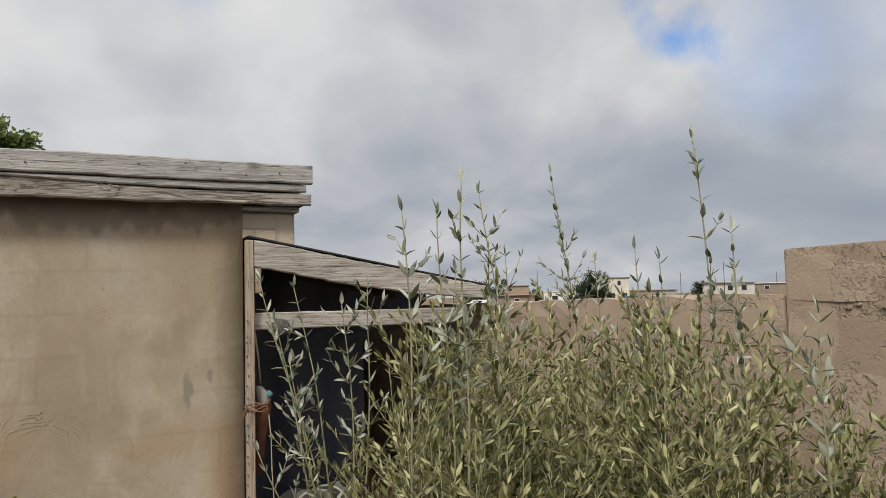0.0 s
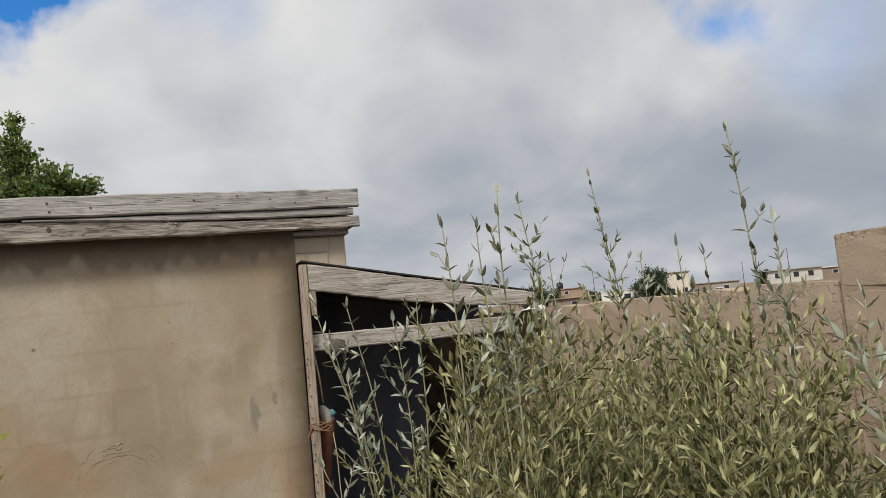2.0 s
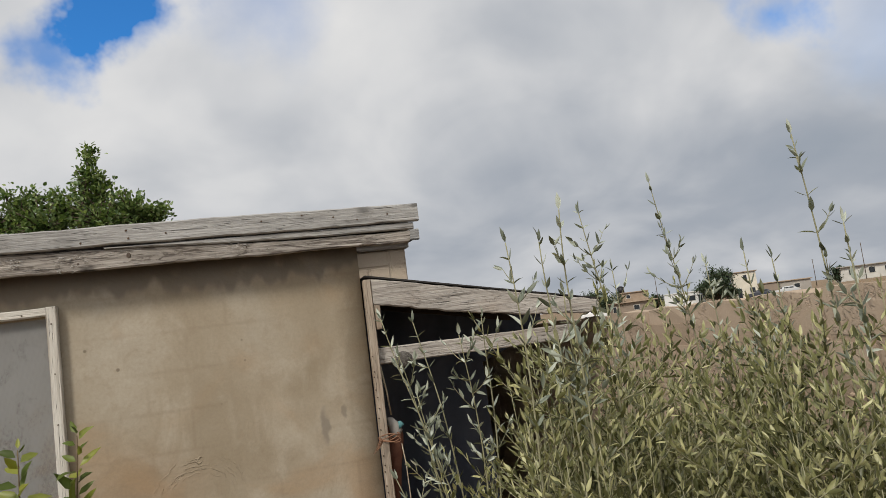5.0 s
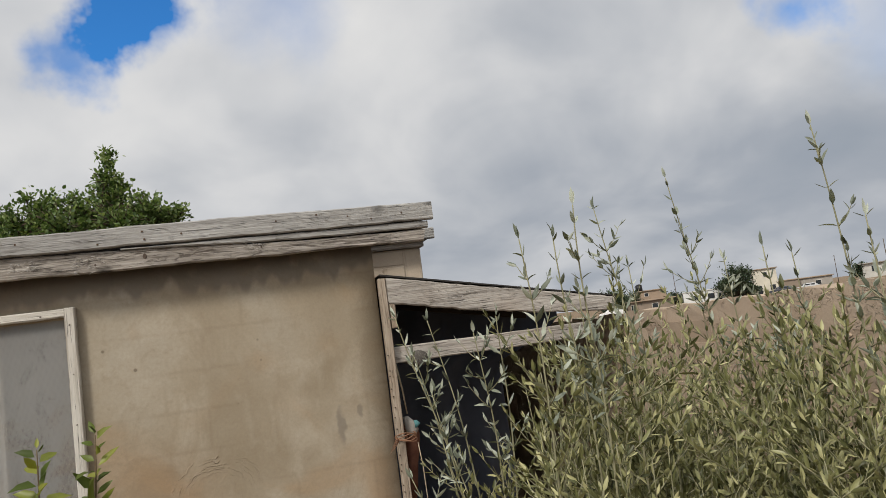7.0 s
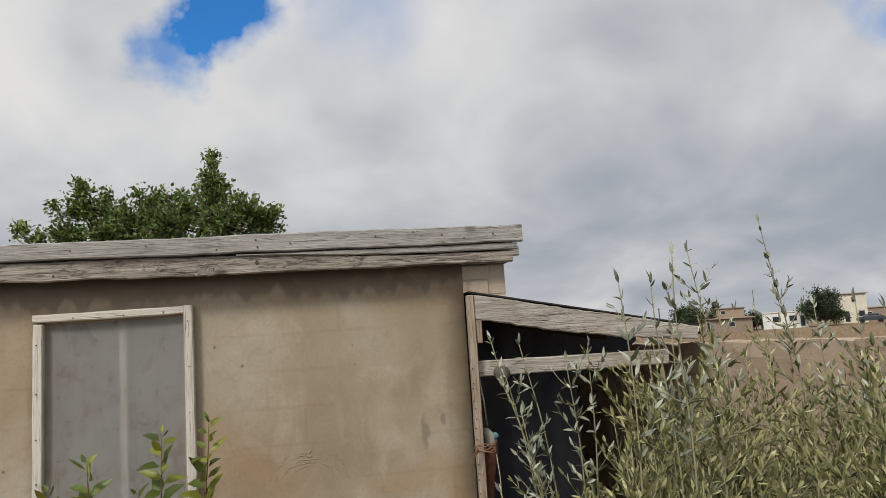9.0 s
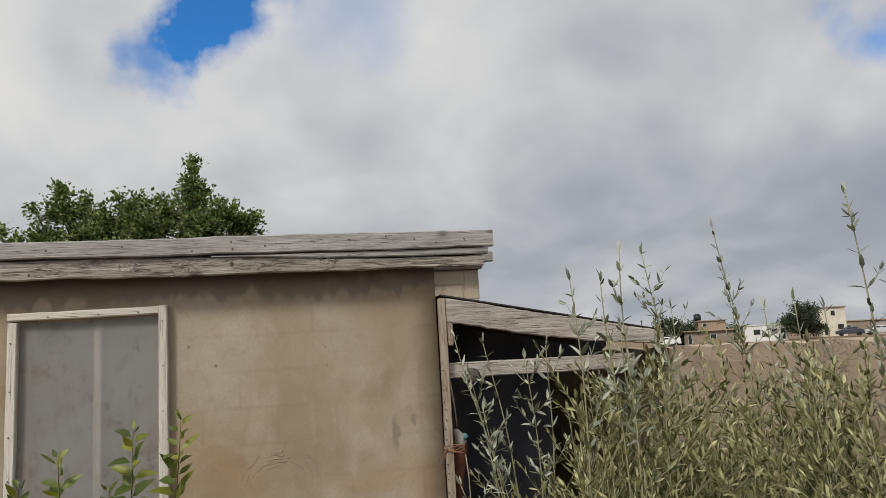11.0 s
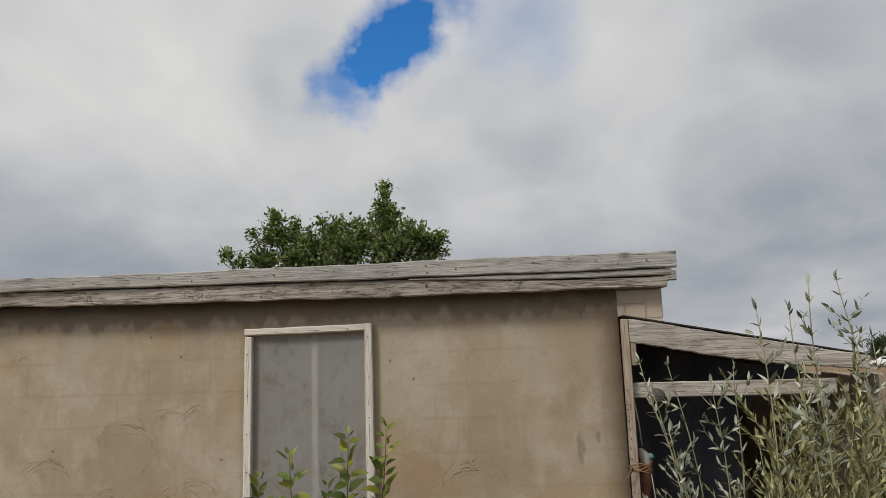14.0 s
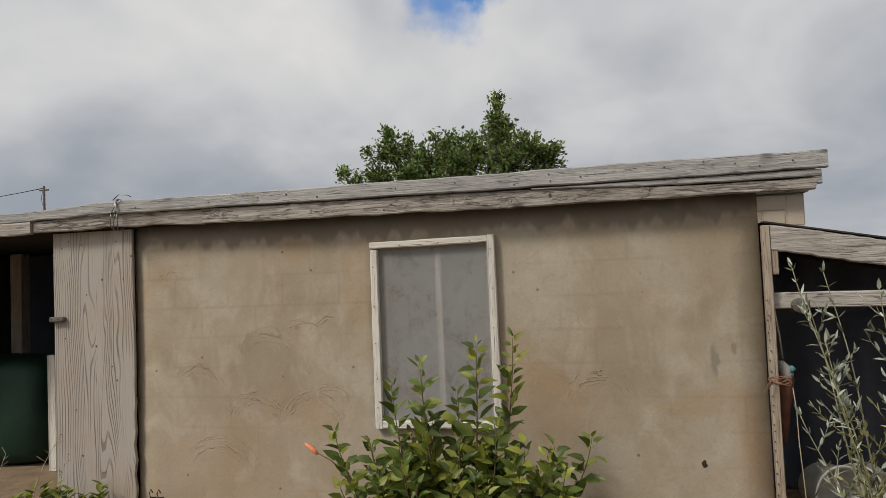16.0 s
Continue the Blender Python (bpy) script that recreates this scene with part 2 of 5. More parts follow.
def m_wood(name, dark, mid_c, light, axis=0, grain=1.0, warm=None, paint=None, rot=0.0):
    m, nt, b = material(name)
    p = coords(nt)
    st = [48.0, 48.0, 48.0]
    st[axis] = 1.9
    off = node(nt, "ShaderNodeVectorMath", i0=p, i1=node(nt, "ShaderNodeCombineXYZ", X=maths(nt, "MULTIPLY", nt.nodes.new("ShaderNodeObjectInfo").outputs["Random"], 17.0), Y=0.0, Z=0.0).outputs[0])
    off.operation = "ADD"
    q = off.outputs[0]
    g = noise_tex(nt, mapped(nt, q, st), 1.6 * grain, 7, 0.6, 0.7)
    st2 = [150.0, 150.0, 150.0]
    st2[axis] = 4.0
    fineg = noise_tex(nt, mapped(nt, q, st2), 1.6, 5, 0.6, 0.3)
    patch = noise_tex(nt, q, 2.3, 5, 0.6, 0.5)
    col = ramp(nt, g, [(0.27, dark), (0.46, mid_c), (0.7, light)])
    col = mixc(nt, maths(nt, "MULTIPLY", step(nt, patch, 0.42, 0.7), 0.55), col, tuple(c * 0.62 for c in mid_c))
    if warm:
        col = mixc(nt, maths(nt, "MULTIPLY", step(nt, noise_tex(nt, mapped(nt, q, (1, 1, 1), (4, 4, 4)), 1.6, 4), 0.5, 0.72), 0.6), col, warm)
    if paint:
        col = mixc(nt, maths(nt, "MULTIPLY", step(nt, noise_tex(nt, mapped(nt, q, [s * 0.25 for s in st]), 1.2, 6, 0.65), 0.36, 0.52), 0.85), col, paint)
    if rot:
        rs = [34.0] * 3
        rs[axis] = 4.5
        bad = step(nt, noise_tex(nt, mapped(nt, q, rs), 1.0, 7, 0.7, 1.4), 0.50, 0.60)
        col = mixc(nt, maths(nt, "MULTIPLY", bad, rot), col, (0.085, 0.07, 0.058))
    ks = [1.0 / 0.022] * 3
    ks[axis] = 1.0 / 0.036
    vor = node(nt, "ShaderNodeTexVoronoi", Vector=mapped(nt, q, [k * 0.09 for k in ks]), Scale=1.35)
    knot = maths(nt, "SUBTRACT", 1.0, step(nt, vor.outputs["Distance"], 0.08, 0.2))
    col = mixc(nt, maths(nt, "MULTIPLY", knot, 0.75), col, tuple(c * 0.3 for c in dark))
    crack = maths(nt, "SUBTRACT", 1.0, step(nt, fineg, 0.33, 0.39))
    col = mixc(nt, maths(nt, "MULTIPLY", crack, 0.8), col, tuple(c * 0.22 for c in dark))
    h = maths(nt, "SUBTRACT", maths(nt, "ADD", maths(nt, "MULTIPLY", g, 0.6), maths(nt, "MULTIPLY", fineg, 0.5)), maths(nt, "MULTIPLY", crack, 0.5))
    finish(nt, b, col, 0.88, h, 0.008, 1.0)
    return m


def m_plywood():
    m, nt, b = material("plywood_weathered")
    p = coords(nt)
    wv = nt.nodes.new("ShaderNodeTexWave")
    wv.wave_type, wv.bands_direction = "BANDS", "X"
    warp = noise_tex(nt, mapped(nt, p, (2.6, 2, 0.42)), 1.5, 2, 0.45, 0.4)
    pv = node(nt, "ShaderNodeVectorMath", i0=p, i1=node(nt, "ShaderNodeCombineXYZ", X=maths(nt, "MULTIPLY_ADD", warp, 0.36, -0.18), Y=0.0, Z=0.0).outputs[0])
    pv.operation = "ADD"
    nt.links.new(mapped(nt, pv.outputs[0], (1, 1, 0.03)), wv.inputs[0])
    for k, v in (("Scale", 15.5), ("Distortion", 2.6), ("Detail", 2.0), ("Detail Scale", 1.0)):
        wv.inputs[k].default_value = v
    fine = noise_tex(nt, mapped(nt, p, (60, 60, 1.2)), 1.4, 5, 0.6)
    patch = noise_tex(nt, p, 2.0, 5, 0.6)
    line = maths(nt, "MULTIPLY", maths(nt, "SUBTRACT", 1.0, step(nt, wv.outputs[1], 0.02, 0.26)), step(nt, noise_tex(nt, mapped(nt, p, (9, 2, 1.1)), 1.0, 4, 0.6), 0.36, 0.6))
    col = mixc(nt, maths(nt, "MULTIPLY", line, 0.85), (0.345, 0.312, 0.27), (0.14, 0.105, 0.08))
    col = mixc(nt, maths(nt, "MULTIPLY", step(nt, patch, 0.45, 0.7), 0.7), col, (0.33, 0.245, 0.18))
    col = mixc(nt, maths(nt, "MULTIPLY_ADD", fine, 0.5, -0.1), col, (0.27, 0.24, 0.205))
    vor = node(nt, "ShaderNodeTexVoronoi", Vector=p, Scale=6.0)
    col = mixc(nt, maths(nt, "SUBTRACT", 1.0, step(nt, vor.outputs["Distance"], 0.03, 0.07)), col, (0.08, 0.055, 0.04))
    h = maths(nt, "SUBTRACT", maths(nt, "MULTIPLY", fine, 0.6), line)
    finish(nt, b, col, 0.9, h, 0.006, 0.8)
    return m


def m_block(name, base, var, relief=0.5):
    m, nt, b = material(name)
    p = coords(nt)
    r = nt.nodes.new("ShaderNodeObjectInfo").outputs["Random"]
    big = noise_tex(nt, p, 2.2, 5, 0.6, 0.4)
    fine = noise_tex(nt, p, 110, 5, 0.75)
    pit = node(nt, "ShaderNodeTexVoronoi", Vector=p, Scale=70.0).outputs["Distance"]
    col = mixc(nt, step(nt, big, 0.3, 0.7), base, var)
    col = mixc(nt, maths(nt, "MULTIPLY", r, 0.22), col, tuple(c * 0.72 for c in base))
    col = mixc(nt, maths(nt, "MULTIPLY_ADD", fine, 0.9, -0.25), col, tuple(c * 0.55 for c in base))
    patch = step(nt, noise_tex(nt, p, 5.5, 4, 0.6, 0.5), 0.46, 0.60)
    hole = maths(nt, "MULTIPLY", step(nt, noise_tex(nt, p, 62, 3, 0.6, 0.6), 0.50, 0.60), patch)
    h = maths(nt, "ADD", maths(nt, "MULTIPLY", fine, 0.35), maths(nt, "MULTIPLY", pit, 0.08))
    h = maths(nt, "SUBTRACT", h, maths(nt, "MULTIPLY", hole, 0.75))
    col = mixc(nt, maths(nt, "MULTIPLY", hole, 0.3), col, tuple(c * 0.62 for c in base))
    finish(nt, b, col, 0.95, h, 0.010, relief)
    return m


def m_leaf(name, a, bcol, c, rough=0.55, trans=0.25, spec=0.3):
    m, nt, b = material(name)
    r = rand(nt)
    n = noise_tex(nt, coords(nt), 30, 3)
    col = ramp(nt, r, [(0.0, a), (0.5, bcol), (1.0, c)])
    col = mixc(nt, maths(nt, "MULTIPLY_ADD", n, 0.5, -0.1), col, tuple(x * 0.7 for x in a))
    finish(nt, b, col, rough)
    b.inputs["Specular IOR Level"].default_value = spec
    tr = node(nt, "ShaderNodeBsdfTranslucent", Color=mixc(nt, 1.0, col, (1.1, 1.2, 0.6), "MULTIPLY"))
    mx = node(nt, "ShaderNodeMixShader", i0=trans, i1=b.outputs[0], i2=tr.outputs[0])
    nt.links.new(mx.outputs[0], nt.nodes["Material Output"].inputs[0])
    return m


def m_plain(name, a, c, scale=6.0, rough=0.8, bump=0.3, metal=0.0, depth=0.01):
    m, nt, b = material(name)
    p = coords(nt)
    n = noise_tex(nt, p, scale, 5, 0.6, 0.3)
    f = noise_tex(nt, p, scale * 9, 4, 0.6)
    col = mixc(nt, step(nt, n, 0.3, 0.7), a, c)
    col = mixc(nt, maths(nt, "MULTIPLY", f, 0.3), col, tuple(x * 0.6 for x in a))
    finish(nt, b, col, rough, maths(nt, "ADD", n, maths(nt, "MULTIPLY", f, 0.4)), depth, bump)
    b.inputs["Metallic"].default_value = metal
    return m


def m_ground():
    m, nt, b = material("soil")
    p = coords(nt)
    n = noise_tex(nt, p, 0.09, 6, 0.6)
    f = noise_tex(nt, p, 7.0, 6, 0.65)
    g = noise_tex(nt, p, 0.5, 5, 0.6)
    col = ramp(nt, f, [(0.3, (0.13, 0.085, 0.05)), (0.7, (0.27, 0.19, 0.12))])
    col = mixc(nt, maths(nt, "MULTIPLY", step(nt, g, 0.5, 0.65), 0.6), col, (0.10, 0.105, 0.05))
    col = mixc(nt, step(nt, n, 0.45, 0.65), col, (0.2, 0.145, 0.09))
    finish(nt, b, col, 0.97, f, 0.03, 0.8)
    return m


def m_screen():
    m, nt, b = material("insect_screen")
    p = coords(nt)
    n = noise_tex(nt, p, 3.0, 5, 0.6, 0.4)
    f = noise_tex(nt, mapped(nt, p, (1, 1, 0.12)), 22, 5, 0.65)
    wx = nt.nodes.new("ShaderNodeTexWave")
    wx.bands_direction = "X"
    wz = nt.nodes.new("ShaderNodeTexWave")
    wz.bands_direction = "Z"
    for w in (wx, wz):
        nt.links.new(p, w.inputs[0])
        w.inputs["Scale"].default_value = 60.0
    weave = maths(nt, "MAXIMUM", wx.outputs[1], wz.outputs[1])
    dust = step(nt, noise_tex(nt, p, 2.6, 6, 0.65, 1.0), 0.46, 0.68)
    col = mixc(nt, n, (0.315, 0.31, 0.295), (0.415, 0.408, 0.39))
    col = mixc(nt, maths(nt, "MULTIPLY", dust, 0.65), col, (0.30, 0.245, 0.19))
    blot = step(nt, noise_tex(nt, mapped(nt, p, (1, 1, 0.6)), 9.0, 6, 0.65, 0.6), 0.48, 0.7)
    col = mixc(nt, maths(nt, "MULTIPLY", blot, 0.5), col, (0.23, 0.225, 0.21))
    col = mixc(nt, maths(nt, "MULTIPLY", step(nt, f, 0.4, 0.7), 0.07), col, (0.19, 0.18, 0.165))
    finish(nt, b, col, 0.75, weave, 0.001, 0.15)
    cover = maths(nt, "MULTIPLY_ADD", weave, 0.06, 0.49)
    mx = node(nt, "ShaderNodeMixShader", i0=cover, i1=nt.nodes.new("ShaderNodeBsdfTransparent").outputs[0], i2=b.outputs[0])
    nt.links.new(mx.outputs[0], nt.nodes["Material Output"].inputs[0])
    return m


PLASTER = m_plaster()
GREY_WOOD = m_wood("weathered_grey_wood", (0.19, 0.183, 0.173), (0.335, 0.325, 0.307), (0.44, 0.43, 0.408), rot=0.2)
TAN_WOOD = m_wood("weathered_tan_wood", (0.14, 0.12, 0.105), (0.37, 0.335, 0.295), (0.54, 0.50, 0.45), warm=(0.31, 0.24, 0.18))
FASCIA_WOOD = m_wood("rotting_fascia_wood", (0.09, 0.078, 0.066), (0.30, 0.27, 0.235), (0.50, 0.46, 0.41), warm=(0.21, 0.16, 0.12), rot=0.9)
POST_WOOD = m_wood("post_wood", (0.17, 0.125, 0.09), (0.34, 0.275, 0.21), (0.46, 0.39, 0.31), axis=2, warm=(0.32, 0.2, 0.12))
POLE_WOOD = m_wood("pole_wood", (0.05, 0.043, 0.036), (0.10, 0.09, 0.078), (0.17, 0.155, 0.135), axis=1)
CASING_H = m_wood("casing_wood", (0.17, 0.14, 0.105), (0.36, 0.32, 0.265), (0.50, 0.455, 0.39), paint=(0.64, 0.605, 0.54))
CASING_V = m_wood("casing_wood_upright", (0.17, 0.14, 0.105), (0.36, 0.32, 0.265), (0.50, 0.455, 0.39), axis=2, paint=(0.64, 0.605, 0.54))
PLYWOOD = m_plywood()
KNOT = m_plain("dark_knot", (0.07, 0.05, 0.038), (0.13, 0.10, 0.08), 70, 0.9, 0.5, 0.0, 0.003)
SPLINTER = m_plain("splintered_wood", (0.42, 0.40, 0.37), (0.56, 0.53, 0.49), 60, 0.9, 0.3, 0.0, 0.002)
BLOCK = m_block("sand_block", (0.46, 0.36, 0.265), (0.385, 0.295, 0.21), 0.8)
MORTAR = m_block("mortar", (0.39, 0.30, 0.215), (0.33, 0.25, 0.175), 0.8)
PIER_BLOCK = m_block("pale_block", (0.52, 0.435, 0.34), (0.46, 0.375, 0.285), 0.6)
SOIL = m_ground()
SCREEN = m_screen()
SHADE_SHEET = m_plain("inner_shade_sheet", (0.056, 0.066, 0.092), (0.078, 0.090, 0.120), 3.0, 0.75, 0.5)
# near-black tone that puts the shade of recessed parts into their colour
SHADE_DARK = m_plain("shade_dark", (0.02, 0.015, 0.012), (0.04, 0.03, 0.022), 5.0, 0.9, 0.5)
ROOFING = m_plain("roofing_felt", (0.03, 0.028, 0.027), (0.055, 0.05, 0.045), 6.0, 0.9, 0.5)
GREEN_TARP = m_plain("green_tarpaulin", (0.004, 0.02, 0.011), (0.007, 0.03, 0.016), 4.0, 0.6, 0.5)
DULL_GLASS = m_plain("dusty_glass", (0.085, 0.083, 0.08), (0.12, 0.117, 0.11), 2.0, 0.35, 0.05)
IRON = m_plain("rusty_iron", (0.07, 0.045, 0.03), (0.13, 0.08, 0.05), 60, 0.7, 0.4, 0.4, 0.002)
WIRE = m_plain("galvanised_wire", (0.2, 0.2, 0.2), (0.3, 0.3, 0.29), 80, 0.5, 0.2, 0.8, 0.002)
TWINE = m_plain("orange_twine", (0.22, 0.11, 0.065), (0.31, 0.17, 0.10), 90, 0.9, 0.6, 0.0, 0.003)
SACK = m_plain("faded_brown_cloth", (0.10, 0.04, 0.025), (0.16, 0.07, 0.045), 14, 0.9, 0.5)
TUB = m_plain("dusty_plastic", (0.40, 0.40, 0.37), (0.52, 0.51, 0.47), 9, 0.6, 0.2)
WHITE_CLOTH = m_plain("white_cloth", (0.28, 0.26, 0.235), (0.36, 0.34, 0.31), 14, 0.85, 0.4)
TEAL_CLOTH = m_plain("teal_cloth", (0.05, 0.16, 0.17), (0.1, 0.24, 0.25), 14, 0.85, 0.4)
STEM = m_plain("grey_green_stem", (0.22, 0.21, 0.12), (0.31, 0.295, 0.185), 30, 0.8, 0.3, 0.0, 0.002)
BROWN_STEM = m_plain("brown_stem", (0.10, 0.065, 0.035), (0.16, 0.12, 0.06), 40, 0.8, 0.3, 0.0, 0.002)
DRY_STEM = m_plain("dry_stalk", (0.32, 0.26, 0.18), (0.42, 0.36, 0.26), 40, 0.9, 0.3, 0.0, 0.002)
BARK = m_plain("bark", (0.07, 0.05, 0.035), (0.12, 0.09, 0.065), 14, 0.95, 0.8)
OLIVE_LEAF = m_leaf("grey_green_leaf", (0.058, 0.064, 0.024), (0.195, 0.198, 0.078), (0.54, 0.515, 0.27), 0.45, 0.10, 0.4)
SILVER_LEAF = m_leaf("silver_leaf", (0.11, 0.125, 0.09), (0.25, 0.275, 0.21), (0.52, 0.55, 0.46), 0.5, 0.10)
BROAD_LEAF = m_leaf("broad_green_leaf", (0.045, 0.066, 0.011), (0.105, 0.145, 0.022), (0.27, 0.28, 0.045), 0.45, 0.22, 0.35)
TREE_LEAF = m_leaf("tree_leaf", (0.06, 0.105, 0.032), (0.15, 0.215, 0.07), (0.32, 0.38, 0.15), 0.42, 0.28, 0.4)
FAR_LEAF = m_leaf("far_leaf", (0.035, 0.055, 0.03), (0.05, 0.075, 0.04), (0.075, 0.10, 0.05), 0.7, 0.1)
BUD = m_plain("orange_bud", (0.75, 0.22, 0.10), (0.8, 0.3, 0.16), 60, 0.5, 0.1)


# ---------------- mesh helpers ----------------
def thing(name, loc, label, category, group="", kind=""):
    e = new(name)
    e.location = loc
    e.empty_display_size = 0.1
    return tagged(e, label, category, group, kind)


def link_mesh(name, me, mat, parent=None, label="", loc=None):
    ob = new(name, me)
    if mat is not None and not me.materials:
        me.materials.append(mat)
    if parent is not None:
        ob.parent = parent
        bpy.context.view_layer.update()
        ob.matrix_parent_inverse = parent_world(parent).inverted()
    if loc is not None:
        ob.location = loc
    if label:
        ob["label"] = label
    return ob


def parent_world(ob):
    m = ob.matrix_basis.copy()
    while ob.parent is not None:
        m = ob.parent.matrix_basis @ ob.matrix_parent_inverse @ m
        ob = ob.parent
    return m


def part(name, bm, mat, parent=None, label="", smooth=False):
    """One bmesh in world space as one mesh object; its origin stays at the world's."""
    me = bpy.data.meshes.new(name)
    bmesh.ops.recalc_face_normals(bm, faces=bm.faces[:])
    for f in bm.faces:
        f.smooth = smooth
    bm.to_mesh(me)
    bm.free()
    return link_mesh(name, me, mat, parent, label)


def pydata(name, verts, faces, mat, parent=None, label="", smooth=False):
    me = bpy.data.meshes.new(name)
    me.from_pydata([tuple(v) for v in verts], [], faces)
    if smooth:
        me.polygons.foreach_set("use_smooth", [True] * len(me.polygons))
    me.update()
    return link_mesh(name, me, mat, parent, label)


def box_bm(a, b, bevel=0.004, cuts=0, jitter=0.0, seed=0):
    bm = bmesh.new()
    bmesh.ops.create_cube(bm, size=1)
    for v in bm.verts:
        v.co = Vector([a[i] + (b[i] - a[i]) * (v.co[i] + 0.5) for i in range(3)])
    if cuts:
        ax = max(range(3), key=lambda i: b[i] - a[i])
        long = [e for e in bm.edges if abs((e.verts[0].co - e.verts[1].co)[ax]) > 1e-4]
        bmesh.ops.subdivide_edges(bm, edges=long, cuts=cuts, use_grid_fill=True)
    if bevel:
        bmesh.ops.bevel(bm, geom=[e for e in bm.edges if e.calc_face_angle(0) > 0.5], offset=bevel, segments=1, affect="EDGES")
    if jitter:
        r = random.Random(seed)
        for v in bm.verts:
            k = noise.noise(Vector((v.co.x * 2.1 + seed, v.co.y * 2.1, v.co.z * 2.1)))
            v.co += Vector((r.uniform(-1, 1) * 0.3, r.uniform(-1, 1) * 0.3 + k * 0.6, r.uniform(-1, 1) * 0.3 + k)) * jitter
    return bm


def beam(name, stations, y0, y1, mat, parent, label="", jitter=0.004, seed=1, ends=(0, 0), steps=0.07):
    """A board along x through stations (x, bottom, top), split into short lengths with uneven worn edges.
    The mesh is centred on its own object so that the grain runs along it."""
    xs = [s[0] for s in stations]
    n = max(2, int((xs[-1] - xs[0]) / steps))
    bm = bmesh.new()
    r = random.Random(seed)
    rings = []
    cx = xs[0]
    for i in range(n + 1):
        x = xs[0] + (xs[-1] - xs[0]) * i / n
        lo, hi = np.interp(x, xs, [s[1] for s in stations]), np.interp(x, xs, [s[2] for s in stations])
        wob = noise.noise(Vector((x * 1.7 + seed * 3.1, 0.3, seed))) * jitter * 0.7
        lo += wob + r.uniform(-1, 1) * jitter * 0.5 + max(0, noise.noise(Vector((x * 4 + seed, 4.4, 1)))) * jitter * 1.5
        hi += wob + r.uniform(-1, 1) * jitter * 0.35
        c = 0.006
        yo = noise.noise(Vector((x * 0.9 + seed, 7.7, 2))) * jitter
        sec = [(y0 + yo, lo + c), (y0 + c + yo, lo), (y1 + yo, lo), (y1 + yo, hi), (y0 + c + yo, hi), (y0 + yo, hi - c)]
        lean = ends[0] * (i == 0) + ends[1] * (i == n)
        rings.append([bm.verts.new((x - cx + lean * (sz - lo) / max(hi - lo, 1e-3), sy, sz)) for sy, sz in sec])
    for a, b in zip(rings, rings[1:]):
        for k in range(6):
            bm.faces.new((a[k], a[(k + 1) % 6], b[(k + 1) % 6], b[k]))
    bm.faces.new(rings[0])
    bm.faces.new(rings[-1][::-1])
    ob = part(name, bm, mat, parent, label)
    ob.location.x = cx
    return ob


def tube_arrays(points, r0, r1, sides=5):
    pts = np.asarray(points, float)
    n = len(pts)
    tan = np.gradient(pts, axis=0)
    tan /= np.linalg.norm(tan, axis=1, keepdims=True) + 1e-9
    ref = np.where(np.abs(tan[:, 2:3]) > 0.9, np.array([[1.0, 0, 0]]), np.array([[0, 0, 1.0]]))
    u = np.cross(tan, ref)
    u /= np.linalg.norm(u, axis=1, keepdims=True) + 1e-9
    v = np.cross(tan, u)
    rr = np.linspace(r0, r1, n)[:, None]
    ang = np.arange(sides) * 2 * np.pi / sides
    vs = np.concatenate([pts[i] + rr[i] * (np.cos(ang)[:, None] * u[i] + np.sin(ang)[:, None] * v[i]) for i in range(n)])
    fs = [(i * sides + k, i * sides + (k + 1) % sides, (i + 1) * sides + (k + 1) % sides, (i + 1) * sides + k) for i in range(n - 1) for k in range(sides)]
    fs += [tuple(range(sides))[::-1], tuple((n - 1) * sides + k for k in range(sides))]
    return vs, fs


def sack_bm(rings, y, sides=12, seed=0):
    bm = bmesh.new()
    rs = []
    for x, z, rx, ry in rings:
        rs.append([bm.verts.new((x + rx * math.cos(a) * (1 + 0.12 * noise.noise(Vector((a * 2, z * 14, seed)))), y + ry * math.sin(a) * (1 + 0.15 * noise.noise(Vector((a * 3, z * 9, seed + 3)))), z))
                   for a in [2 * math.pi * k / sides for k in range(sides)]])
    for a, b in zip(rs, rs[1:]):
        for k in range(sides):
            bm.faces.new((a[k], a[(k + 1) % sides], b[(k + 1) % sides], b[k]))
    bm.faces.new(rs[0][::-1]), bm.faces.new(rs[-1])
    return bm


class Tubes:
    """Many tubes gathered into one mesh."""
    def __init__(self):
        self.v, self.f, self.n = [], [], 0

    def add(self, points, r0, r1, sides=5):
        v, f = tube_arrays(points, r0, r1, sides)
        self.v.append(v)
        self.f += [tuple(i + self.n for i in q) for q in f]
        self.n += len(v)

    def build(self, name, mat, parent, label=""):
        return pydata(name, np.concatenate(self.v), self.f, mat, parent, label, True)


def leaf_shape(width, curl, fold, broad=0.38, point=0.68):
    """A leaf of length 1 along y."""
    w = width / 2
    v = [(0, 0, 0), (-w * 0.85, broad * 0.75, fold), (0, broad * 0.75, 0), (w * 0.85, broad * 0.75, fold),
         (-w * point, broad + 0.28, fold + curl * 0.4), (0, broad + 0.28, curl * 0.4), (w * point, broad + 0.28, fold + curl * 0.4), (0, 1, curl)]
    f = [(0, 2, 1), (0, 3, 2), (1, 2, 5, 4), (2, 3, 6, 5), (4, 5, 7), (5, 6, 7)]
    return np.array(v), f


def frames_for(d, up):
    d = d / (np.linalg.norm(d, axis=1, keepdims=True) + 1e-9)
    x = np.cross(d, up)
    x /= np.linalg.norm(x, axis=1, keepdims=True) + 1e-9
    return x, d, np.cross(x, d)


